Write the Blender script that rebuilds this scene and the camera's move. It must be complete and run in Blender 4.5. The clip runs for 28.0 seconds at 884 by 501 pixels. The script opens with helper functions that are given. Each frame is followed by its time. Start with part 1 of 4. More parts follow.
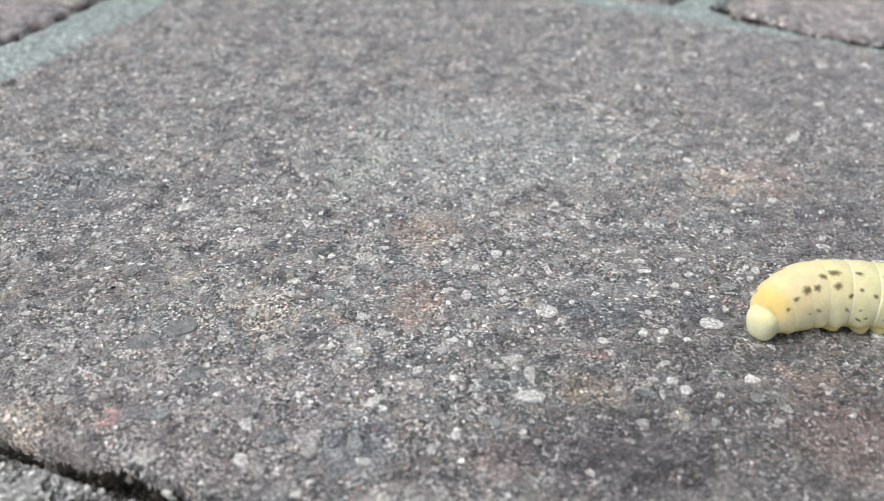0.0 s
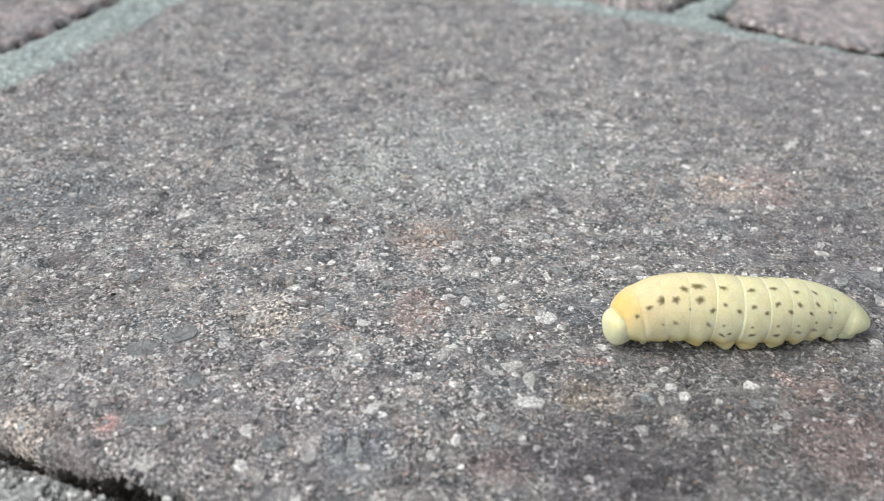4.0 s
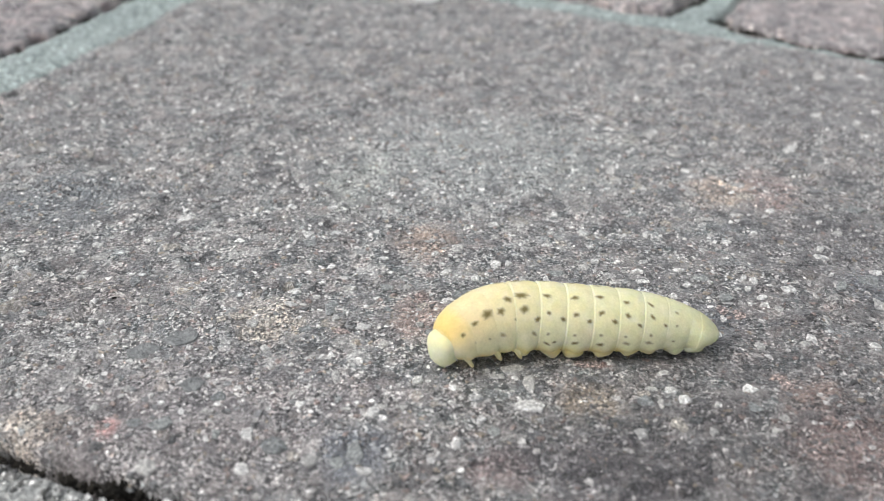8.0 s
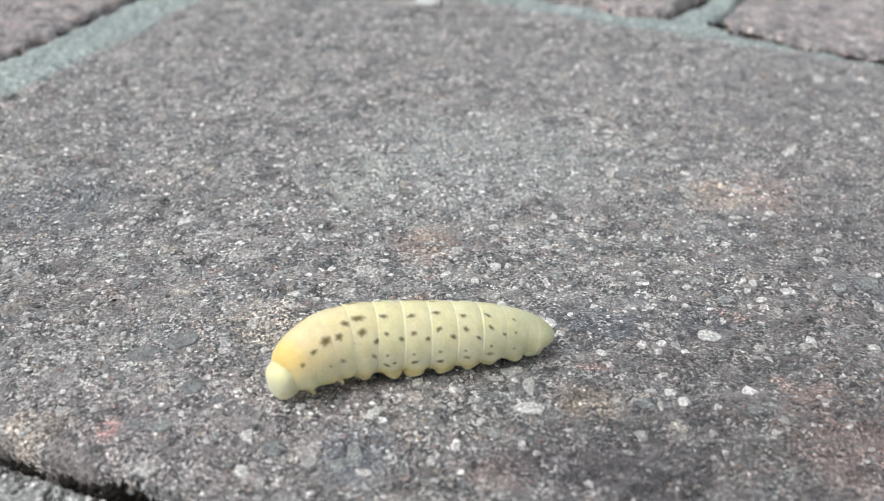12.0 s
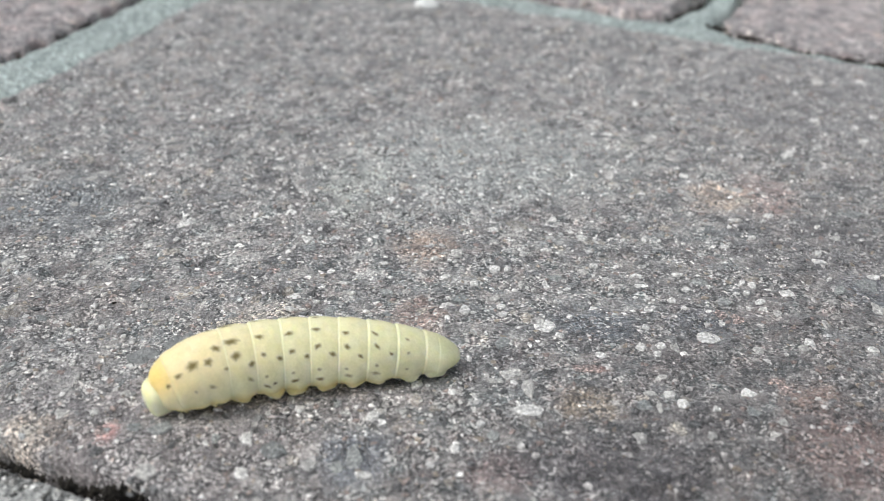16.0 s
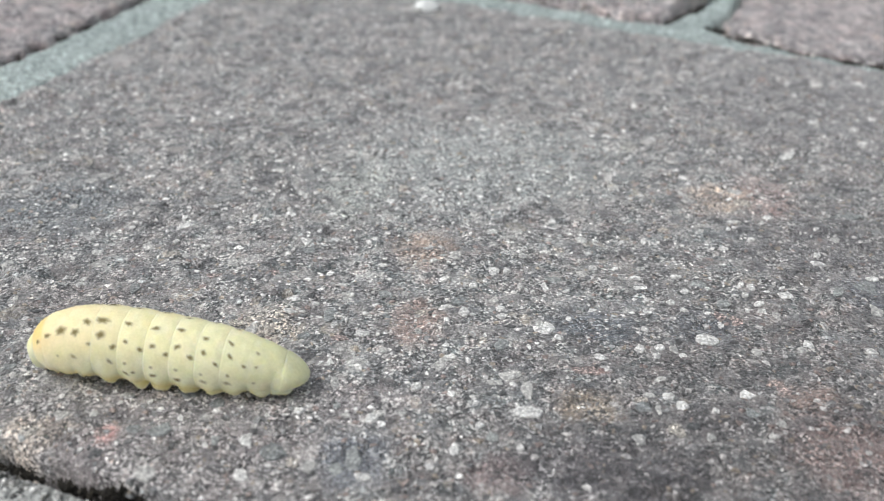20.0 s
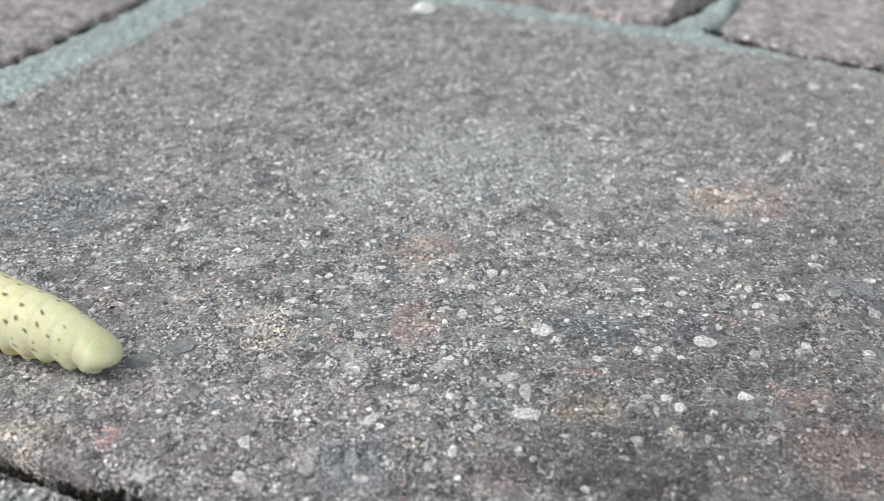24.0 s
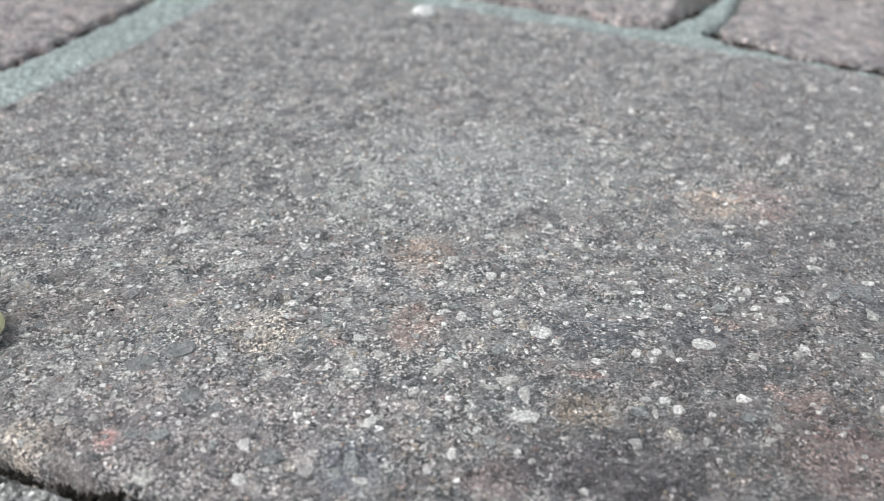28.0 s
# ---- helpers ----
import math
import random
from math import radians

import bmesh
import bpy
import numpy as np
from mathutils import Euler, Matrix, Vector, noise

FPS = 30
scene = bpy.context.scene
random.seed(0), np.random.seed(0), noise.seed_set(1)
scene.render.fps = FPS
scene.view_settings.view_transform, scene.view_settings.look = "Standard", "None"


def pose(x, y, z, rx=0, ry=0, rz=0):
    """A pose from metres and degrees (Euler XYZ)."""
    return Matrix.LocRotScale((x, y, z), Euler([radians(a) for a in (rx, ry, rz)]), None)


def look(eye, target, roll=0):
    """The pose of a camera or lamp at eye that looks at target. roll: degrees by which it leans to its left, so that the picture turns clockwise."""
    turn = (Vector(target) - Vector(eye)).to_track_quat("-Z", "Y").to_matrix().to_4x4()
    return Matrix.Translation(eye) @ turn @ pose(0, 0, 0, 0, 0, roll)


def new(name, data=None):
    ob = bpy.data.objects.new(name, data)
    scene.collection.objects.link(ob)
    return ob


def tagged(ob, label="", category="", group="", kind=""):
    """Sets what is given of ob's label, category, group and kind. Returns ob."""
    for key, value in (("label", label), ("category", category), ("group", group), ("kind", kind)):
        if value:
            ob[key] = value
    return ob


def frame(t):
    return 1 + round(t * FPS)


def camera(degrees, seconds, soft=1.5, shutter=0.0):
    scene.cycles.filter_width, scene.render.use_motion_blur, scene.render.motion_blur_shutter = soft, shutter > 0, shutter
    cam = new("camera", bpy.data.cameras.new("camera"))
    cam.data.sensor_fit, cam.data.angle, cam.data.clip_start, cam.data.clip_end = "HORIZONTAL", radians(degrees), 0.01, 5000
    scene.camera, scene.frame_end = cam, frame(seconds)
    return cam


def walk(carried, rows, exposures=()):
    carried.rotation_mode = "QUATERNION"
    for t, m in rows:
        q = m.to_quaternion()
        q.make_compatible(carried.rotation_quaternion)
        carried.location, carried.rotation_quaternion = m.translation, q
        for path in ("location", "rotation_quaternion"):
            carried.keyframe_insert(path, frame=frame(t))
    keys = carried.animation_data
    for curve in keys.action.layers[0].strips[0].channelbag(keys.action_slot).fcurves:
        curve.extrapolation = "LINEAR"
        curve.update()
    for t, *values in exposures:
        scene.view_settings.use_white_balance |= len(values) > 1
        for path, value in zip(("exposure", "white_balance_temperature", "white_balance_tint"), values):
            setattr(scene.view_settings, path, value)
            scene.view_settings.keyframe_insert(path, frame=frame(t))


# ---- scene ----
cam = camera(44.0, 28.0, soft=0.8)
cam.data.dof.use_dof = True
cam.data.dof.focus_distance, cam.data.dof.aperture_fstop = 0.0835, 43.0
PATH = [
    (0, pose(-0.00008, 0.00086, 0.04634, 58.387, -1.500, 1.102)),
    (0.5, pose(-0.00008, 0.00082, 0.04635, 58.438, -1.486, 1.050)),
    (1, pose(-0.00008, 0.00079, 0.04637, 58.478, -1.475, 1.038)),
    (1.5, pose(-0.00009, 0.00076, 0.04638, 58.584, -1.509, 1.071)),
    (2, pose(-0.00009, 0.00073, 0.04640, 58.643, -1.480, 1.048)),
    (2.5, pose(-0.00009, 0.00071, 0.04641, 58.719, -1.513, 1.068)),
    (3, pose(-0.00009, 0.00068, 0.04642, 58.730, -1.493, 1.052)),
    (3.5, pose(-0.00009, 0.00066, 0.04644, 58.748, -1.515, 1.069)),
    (5.5, pose(-0.00010, 0.00056, 0.04648, 58.761, -1.509, 1.055)),
    (6, pose(-0.00010, 0.00054, 0.04649, 58.819, -1.504, 1.048)),
    (6.5, pose(-0.00010, 0.00052, 0.04650, 58.891, -1.512, 1.059)),
    (7, pose(-0.00010, 0.00050, 0.04651, 58.893, -1.509, 1.052)),
    (7.5, pose(-0.00010, 0.00048, 0.04651, 58.923, -1.504, 1.048)),
    (8, pose(-0.00010, 0.00047, 0.04652, 58.967, -1.517, 1.055)),
    (8.5, pose(-0.00010, 0.00045, 0.04653, 58.979, -1.501, 1.047)),
    (9, pose(-0.00010, 0.00043, 0.04654, 58.989, -1.499, 1.040)),
    (9.5, pose(-0.00010, 0.00042, 0.04654, 58.977, -1.512, 1.053)),
    (10, pose(-0.00010, 0.00040, 0.04655, 59.076, -1.483, 1.036)),
    (10.5, pose(-0.00010, 0.00039, 0.04656, 59.056, -1.502, 1.042)),
    (11, pose(-0.00010, 0.00037, 0.04656, 59.100, -1.499, 1.051)),
    (11.5, pose(-0.00010, 0.00036, 0.04657, 59.105, -1.498, 1.052)),
    (12, pose(-0.00009, 0.00035, 0.04658, 59.099, -1.506, 1.053)),
    (12.5, pose(-0.00009, 0.00033, 0.04658, 59.150, -1.514, 1.017)),
    (14.5, pose(-0.00009, 0.00028, 0.04660, 59.162, -1.517, 1.024)),
    (15, pose(-0.00008, 0.00027, 0.04661, 59.161, -1.513, 1.019)),
    (15.5, pose(-0.00008, 0.00026, 0.04662, 59.176, -1.486, 1.006)),
    (16, pose(-0.00008, 0.00025, 0.04662, 59.243, -1.496, 1.007)),
    (16.5, pose(-0.00008, 0.00024, 0.04663, 59.247, -1.512, 1.006)),
    (17, pose(-0.00007, 0.00023, 0.04664, 59.254, -1.526, 1.003)),
    (17.5, pose(-0.00007, 0.00022, 0.04664, 59.248, -1.515, 1.001)),
    (18, pose(-0.00007, 0.00020, 0.04665, 59.283, -1.500, 0.985)),
    (18.5, pose(-0.00006, 0.00019, 0.04666, 59.302, -1.488, 0.980)),
    (19, pose(-0.00006, 0.00018, 0.04666, 59.260, -1.483, 0.969)),
    (19.5, pose(-0.00006, 0.00017, 0.04667, 59.300, -1.494, 0.982)),
    (20, pose(-0.00005, 0.00016, 0.04668, 59.344, -1.499, 0.985)),
    (20.5, pose(-0.00005, 0.00015, 0.04669, 59.344, -1.491, 0.985)),
    (21, pose(-0.00005, 0.00013, 0.04670, 59.384, -1.508, 1.003)),
    (21.5, pose(-0.00004, 0.00012, 0.04671, 59.435, -1.510, 0.999)),
    (23.5, pose(-0.00003, 0.00007, 0.04675, 59.489, -1.511, 0.942)),
    (24, pose(-0.00002, 0.00005, 0.04676, 59.456, -1.493, 0.910)),
    (24.5, pose(-0.00002, 0.00004, 0.04677, 59.546, -1.483, 0.905)),
    (25, pose(-0.00002, 0.00002, 0.04679, 59.591, -1.503, 0.868)),
    (25.5, pose(-0.00001, 0.00001, 0.04680, 59.588, -1.503, 0.873)),
    (26, pose(-0.00001, -0.00001, 0.04682, 59.628, -1.490, 0.866)),
    (26.5, pose(-0.00000, -0.00003, 0.04683, 59.668, -1.500, 0.864)),
    (27, pose(0.00000, -0.00004, 0.04685, 59.666, -1.499, 0.864)),
    (27.5, pose(0.00001, -0.00006, 0.04687, 59.671, -1.493, 0.865)),
    (28, pose(0.00001, -0.00008, 0.04688, 59.574, -1.497, 0.885)),
]
EXPOSURE = [(0.0, 0.2, 6500, 10), (12.0, 0.21, 6480, 9.5), (28.0, 0.19, 6420, 8.5)]
walk(cam, PATH, EXPOSURE)

# ---- light: an overcast sky with a wide, weak sun behind the clouds ----
SUN_HIGH, SUN_TURN = radians(55), radians(-107)
world = bpy.data.worlds.new("overcast_sky")
scene.world = world
world.use_nodes = True
wt = world.node_tree
sky = wt.nodes.new("ShaderNodeTexSky")
sky.sky_type, sky.sun_disc = "NISHITA", False
sky.sun_elevation, sky.sun_rotation, sky.dust_density = SUN_HIGH, SUN_TURN, 4.0
haze = wt.nodes.new("ShaderNodeHueSaturation")
haze.inputs["Saturation"].default_value = 0.25
wt.links.new(sky.outputs[0], haze.inputs["Color"])
wt.links.new(haze.outputs[0], wt.nodes["Background"].inputs["Color"])
wt.nodes["Background"].inputs["Strength"].default_value = 0.12
sun = new("sun", bpy.data.lights.new("sun", "SUN"))
sun.data.energy, sun.data.angle, sun.data.color = 1.35, radians(38), (1.0, 0.985, 0.955)
sun.matrix_world = look((math.sin(SUN_TURN) * math.cos(SUN_HIGH), math.cos(SUN_TURN) * math.cos(SUN_HIGH), math.sin(SUN_HIGH)), (0, 0, 0))

MM = 0.001


# ---- materials ----
# ovals of darker colour: place and half size in millimetres, share
DARKER_OVALS = [(25.0, 58.0, 24.0, 18.0, 0.55), (10.0, 52.0, 19.0, 7.5, 0.28), (34.0, 78.0, 12.0, 14.0, 0.4), (-14.0, 50.0, 15.0, 7.0, 0.2), (-30.0, 56.0, 12.0, 7.0, 0.25), (-33.0, 70.0, 11.0, 9.0, 0.15), (40.0, 105.0, 14.0, 24.0, 0.2)]


class Nodes:
    """A small builder for node materials in millimetres of the place."""

    def __init__(self, name):
        self.mat = bpy.data.materials.new(name)
        self.mat.use_nodes = True
        self.tree = self.mat.node_tree
        self.bsdf = self.tree.nodes["Principled BSDF"]
        self.coord = None

    def add(self, kind, **values):
        node = self.tree.nodes.new(kind)
        for key, value in values.items():
            node.inputs[key.replace("_", " ")].default_value = value
        return node

    def link(self, a, b):
        self.tree.links.new(a, b)

    def place(self, own=False):
        """Coordinates in millimetres, of the place or of the thing's own space."""
        if self.coord is None:
            scale = self.add("ShaderNodeVectorMath")
            scale.operation = "SCALE"
            scale.inputs["Scale"].default_value = 1000.0
            if own:
                self.link(self.tree.nodes.new("ShaderNodeTexCoord").outputs["Object"], scale.inputs[0])
            else:
                self.link(self.tree.nodes.new("ShaderNodeNewGeometry").outputs["Position"], scale.inputs[0])
            self.coord = scale.outputs[0]
        return self.coord

    def noise(self, size, detail=3.0, rough=0.55):
        node = self.add("ShaderNodeTexNoise", Scale=1.0 / size, Detail=detail, Roughness=rough)
        self.link(self.coord, node.inputs["Vector"])
        return node.outputs["Fac"]

    def cells(self, size, what="Color", jitter=1.0):
        node = self.add("ShaderNodeTexVoronoi", Scale=1.0 / size, Randomness=jitter)
        self.link(self.coord, node.inputs["Vector"])
        return node.outputs[what]

    def ramp(self, fac, stops, constant=False):
        node = self.tree.nodes.new("ShaderNodeValToRGB")
        if constant:
            node.color_ramp.interpolation = "CONSTANT"
        while len(node.color_ramp.elements) < len(stops):
            node.color_ramp.elements.new(0.5)
        for element, (place, colour) in zip(node.color_ramp.elements, stops):
            element.position = place
            element.color = (*colour, 1.0) if len(colour) == 3 else colour
        self.link(fac, node.inputs[0])
        return node.outputs[0]

    def mix(self, fac, a, b, blend="MIX"):
        node = self.tree.nodes.new("ShaderNodeMix")
        node.data_type, node.blend_type = "RGBA", blend
        for socket, value in ((0, fac), (6, a), (7, b)):
            if isinstance(value, (int, float)):
                node.inputs[socket].default_value = value
            elif isinstance(value, tuple):
                node.inputs[socket].default_value = (*value, 1.0)
            else:
                self.link(value, node.inputs[socket])
        return node.outputs[2]

    def maths(self, how, a, b=0.0):
        node = self.tree.nodes.new("ShaderNodeMath")
        node.operation = how
        for socket, value in ((0, a), (1, b)):
            if isinstance(value, (int, float)):
                node.inputs[socket].default_value = value
            else:
                self.link(value, node.inputs[socket])
        return node.outputs[0]

    def speckle(self, size=0.28):
        """Fine sandy salt and pepper, as a factor."""
        return self.ramp(self.noise(size, 2.0, 0.6), [(0.36, (0.08, 0.08, 0.083)), (0.45, (0.56, 0.56, 0.565)), (0.55, (1.15, 1.15, 1.14)), (0.64, (2.8, 2.8, 2.76))])

    def stones(self, size, share, reach):
        """Uneven stones bedded in a plane: each one's random tint, 1 inside those that show, and its domed height."""
        wobble = self.add("ShaderNodeTexNoise", Scale=1.6 / size, Detail=2.0)
        self.link(self.coord, wobble.inputs["Vector"])
        shift = self.add("ShaderNodeVectorMath")
        shift.operation = "MULTIPLY_ADD"
        self.link(wobble.outputs["Color"], shift.inputs[0])
        shift.inputs[1].default_value = (0.7 * size, 0.7 * size, 0.0)
        self.link(self.coord, shift.inputs[2])
        cell = self.tree.nodes.new("ShaderNodeTexVoronoi")
        cell.voronoi_dimensions = "2D"
        cell.inputs["Scale"].default_value = 1.0 / size
        self.link(shift.outputs[0], cell.inputs["Vector"])
        parts = self.tree.nodes.new("ShaderNodeSeparateColor")
        self.link(cell.outputs["Color"], parts.inputs[0])
        shown = self.maths("LESS_THAN", parts.outputs[1], share)
        room = self.maths("MULTIPLY_ADD", parts.outputs[2], 0.6 * reach)
        room.node.inputs[2].default_value = 0.7 * reach
        depth = self.maths("SUBTRACT", room, cell.outputs["Distance"])
        inside = self.ramp(self.maths("MULTIPLY", depth, 6.0), [(0.0, (0, 0, 0)), (0.35, (1, 1, 1))])
        inside = self.maths("MULTIPLY", inside, shown)
        dome = self.maths("MULTIPLY", self.ramp(self.maths("MULTIPLY", depth, 2.5), [(0.0, (0, 0, 0)), (0.2, (0.75, 0.75, 0.75)), (0.6, (1, 1, 1))]), shown)
        return parts.outputs[0], inside, dome

    def blotch(self, x, y, wide, deep):
        """1 inside a ragged oval of the place, 0 outside."""
        shift = self.add("ShaderNodeMapping")
        shift.inputs["Location"].default_value = (-x / wide, -y / deep, 0.0)
        shift.inputs["Scale"].default_value = (1.0 / wide, 1.0 / deep, 0.0)
        self.link(self.coord, shift.inputs["Vector"])
        far = self.tree.nodes.new("ShaderNodeVectorMath")
        far.operation = "LENGTH"
        self.link(shift.outputs[0], far.inputs[0])
        ragged = self.maths("ADD", far.outputs["Value"], self.maths("MULTIPLY", self.noise(1.6, 5.0, 0.75), 1.4))
        return self.ramp(self.maths("MULTIPLY", ragged, 0.5), [(0.62, (1, 1, 1)), (0.85, (0, 0, 0))])

    def soil(self, base):
        """Ragged ovals where the colour is multiplied darker, most over the near and right parts of the paver."""
        for x, y, wide, deep, share in DARKER_OVALS:
            base = self.mix(self.maths("MULTIPLY", self.blotch(x, y, wide, deep), share), base, (0.42, 0.395, 0.40), "MULTIPLY")
        return base

    def bump(self, height, depth_mm, strength=1.0):
        old = self.bsdf.inputs["Normal"].links
        node = self.add("ShaderNodeBump", Strength=strength, Distance=depth_mm * MM)
        self.link(height, node.inputs["Height"])
        if old:
            self.link(old[0].from_socket, node.inputs["Normal"])
        self.link(node.outputs[0], self.bsdf.inputs["Normal"])

    def done(self, colour, rough=0.7, **values):
        for socket, value in (("Base Color", colour), ("Roughness", rough)):
            if isinstance(value, tuple):
                self.bsdf.inputs[socket].default_value = (*value, 1.0)
            elif isinstance(value, (int, float)):
                self.bsdf.inputs[socket].default_value = value
            else:
                self.link(value, self.bsdf.inputs[socket])
        for key, value in values.items():
            self.bsdf.inputs[key.replace("_", " ")].default_value = value
        return self.mat


# natural blotches in the main paver, and wide ones that only shift its tone: place and half size in millimetres,
# colour, strength
STAINS = [(38.5, 115.2, 15.4, 20.6, (0.26, 0.26, 0.265), 0.5), (32.2, 81.1, 9.2, 8.3, (0.21, 0.21, 0.218), 0.45), (-16.6, 55.0, 15.8, 8.6, (0.30, 0.278, 0.282), 0.5),
          (-2.2, 94.9, 12.8, 13.0, (0.37, 0.38, 0.38), 0.5), (-34.3, 84.7, 6.7, 7.0, (0.17, 0.19, 0.205), 0.6), (29.5, 90.5, 3.7, 5.2, (0.355, 0.30, 0.288), 0.8),
          (25.3, 90.2, 3.6, 3.3, (0.46, 0.4, 0.35), 0.75), (-1.6, 79.1, 3.0, 3.2, (0.36, 0.3, 0.26), 0.7), (-12.8, 66.9, 3.2, 3.2, (0.5, 0.465, 0.42), 0.75),
          (-1.9, 68.2, 2.4, 4.1, (0.34, 0.275, 0.25), 0.7), (-26.2, 54.9, 3.2, 1.8, (0.52, 0.48, 0.44), 0.85), (-21.5, 54.7, 1.0, 1.3, (0.4, 0.28, 0.27), 0.8),
          (26.5, 54.6, 5.2, 5.0, (0.27, 0.215, 0.205), 0.8), (25.6, 59.9, 3.2, 2.0, (0.32, 0.255, 0.23), 0.75), (3.9, 51.7, 3.1, 2.1, (0.26, 0.21, 0.21), 0.7),
          (12.0, 68.5, 4.1, 2.7, (0.13, 0.152, 0.175), 0.75), (19.7, 69.0, 3.6, 2.8, (0.14, 0.155, 0.175), 0.7), (34.0, 74.1, 2.9, 3.3, (0.18, 0.2, 0.225), 0.6),
          (10.1, 58.4, 2.7, 2.4, (0.36, 0.315, 0.26), 0.65), (10.5, 62.6, 1.7, 0.6, (0.38, 0.28, 0.26), 0.8), (6.2, 97.0, 16.0, 11.1, (0.35, 0.372, 0.368), 0.5),
          (-8.2, 90.1, 4.5, 8.6, (0.345, 0.365, 0.35), 0.5), (10.9, 52.0, 7.5, 3.9, (0.125, 0.12, 0.13), 0.8), (18.3, 57.3, 3.1, 2.6, (0.14, 0.135, 0.14), 0.7),
          (-5.4, 52.6, 2.7, 3.3, (0.19, 0.215, 0.245), 0.6), (-4.8, 58.6, 5.2, 2.7, (0.285, 0.265, 0.266), 0.45), (-27.2, 69.6, 6.4, 4.0, (0.29, 0.272, 0.265), 0.5),
          (-26.9, 61.9, 5.9, 4.1, (0.37, 0.365, 0.36), 0.5), (18.3, 75.7, 7.0, 3.3, (0.2, 0.2, 0.2), 0.5)]


STONE_TINTS = [(0.0, (0.20, 0.205, 0.21)), (0.10, (0.30, 0.285, 0.28)), (0.22, (0.15, 0.155, 0.165)), (0.32, (0.36, 0.335, 0.325)), (0.44, (0.25, 0.265, 0.275)), (0.56, (0.42, 0.41, 0.40)),
               (0.68, (0.31, 0.275, 0.265)), (0.78, (0.24, 0.235, 0.235)), (0.88, (0.55, 0.55, 0.54)), (0.95, (0.40, 0.36, 0.30))]
SAND_TINTS = [(0.0, (0.05, 0.052, 0.055)), (0.14, (0.22, 0.22, 0.225)), (0.30, (0.34, 0.33, 0.325)), (0.46, (0.11, 0.112, 0.118)), (0.56, (0.27, 0.26, 0.255)), (0.70, (0.46, 0.45, 0.44)),
              (0.82, (0.72, 0.72, 0.70)), (0.90, (0.36, 0.31, 0.28)), (0.96, (0.88, 0.88, 0.86))]


def concrete_material(name, tone=1.0, stained=False, cast=(1.0, 1.0, 1.0)):
    """Worn concrete paver: stones of three sizes, each of its own tint, bedded in grey-brown paste and sand."""
    n = Nodes(name)
    n.place()
    paste = n.ramp(n.noise(7.0, 5.0, 0.65), [(0.32, (0.15 * tone, 0.158 * tone, 0.165 * tone)), (0.5, (0.235 * tone, 0.232 * tone, 0.232 * tone)), (0.68, (0.34 * tone, 0.325 * tone, 0.318 * tone))])
    hue = n.ramp(n.noise(2.4, 4.0, 0.65), [(0.36, (0.86, 1.02, 1.03)), (0.5, (0.985, 1.0, 1.0)), (0.62, (1.07, 0.97, 0.955))])
    base = n.mix(1.0, paste, hue, "MULTIPLY")
    body = n.ramp(n.noise(1.2, 4.0, 0.7), [(0.36, (0.36, 0.36, 0.37)), (0.5, (0.92, 0.92, 0.92)), (0.64, (1.6, 1.59, 1.57))])
    base = n.mix(0.9, base, body, "MULTIPLY")
    shape = cover = None
    for size, share, reach, strength in ((2.4, 0.6, 0.4, 0.85), (1.15, 0.55, 0.42, 0.9)):
        tint, inside, dome = n.stones(size, share, reach)
        base = n.mix(n.maths("MULTIPLY", inside, strength), base, n.mix(0.2, n.ramp(tint, STONE_TINTS, True), base))
        shape = dome if shape is None else n.maths("MAXIMUM", shape, dome)
        cover = inside if cover is None else n.maths("MAXIMUM", cover, inside)
    bare = n.maths("SUBTRACT", 1.0, n.maths("MULTIPLY", cover, 0.48))
    wash = (1.0, 1.0, 1.0)
    if stained:
        for x, y, wide, deep, colour, strength in STAINS:
            mask = n.maths("MULTIPLY", n.blotch(x, y, wide, deep), strength)
            base = n.mix(mask, base, colour)
            grey = sum(colour) / 3
            wash = n.mix(mask, wash, tuple(c / grey * min(1.25, max(0.6, grey / 0.27)) for c in colour))
    tint, inside, dome = n.stones(0.4, 0.75, 0.44)
    clean = n.ramp(n.noise(3.4, 4.0, 0.7), [(0.36, (0.3, 0.3, 0.3)), (0.52, (1.0, 1.0, 1.0))])
    clean = n.maths("MULTIPLY", clean, bare)
    base = n.mix(n.maths("MULTIPLY", n.maths("MULTIPLY", inside, clean), 0.9), base, n.ramp(tint, SAND_TINTS, True))
    base = n.mix(n.maths("MULTIPLY", clean, 0.9), base, n.speckle(0.24), "MULTIPLY")
    fresh = n.ramp(n.noise(0.3, 3.0, 0.7), [(0.565, (0, 0, 0)), (0.6, (1, 1, 1))])
    base = n.mix(n.maths("MULTIPLY", n.maths("MULTIPLY", fresh, bare), 0.95), base, (0.84, 0.84, 0.82))
    # near-black flecks for pits, their shade put in as colour
    pit_shade = n.ramp(n.noise(0.5, 3.0, 0.7), [(0.385, (1, 1, 1)), (0.45, (0, 0, 0))])
    base = n.mix(n.maths("MULTIPLY", n.maths("MULTIPLY", pit_shade, bare), 0.9), base, (0.035, 0.036, 0.038))
    # shading of shallow hollows and rises, put in as random tone
    hollow_shade = n.ramp(n.noise(2.6, 4.0, 0.62), [(0.36, (0.42, 0.42, 0.44)), (0.47, (0.86, 0.86, 0.87)), (0.56, (1.08, 1.07, 1.06)), (0.68, (1.3, 1.29, 1.27))])
    base = n.mix(0.85, base, hollow_shade, "MULTIPLY")
    base = n.mix(1.0, base, cast, "MULTIPLY")
    if stained:
        base = n.soil(n.mix(0.65, base, wash, "MULTIPLY"))
    n.bump(n.noise(0.9, 5.0, 0.7), 0.3, 0.9)
    n.bump(shape, 0.12, 0.8)
    n.bump(dome, 0.1, 0.9)
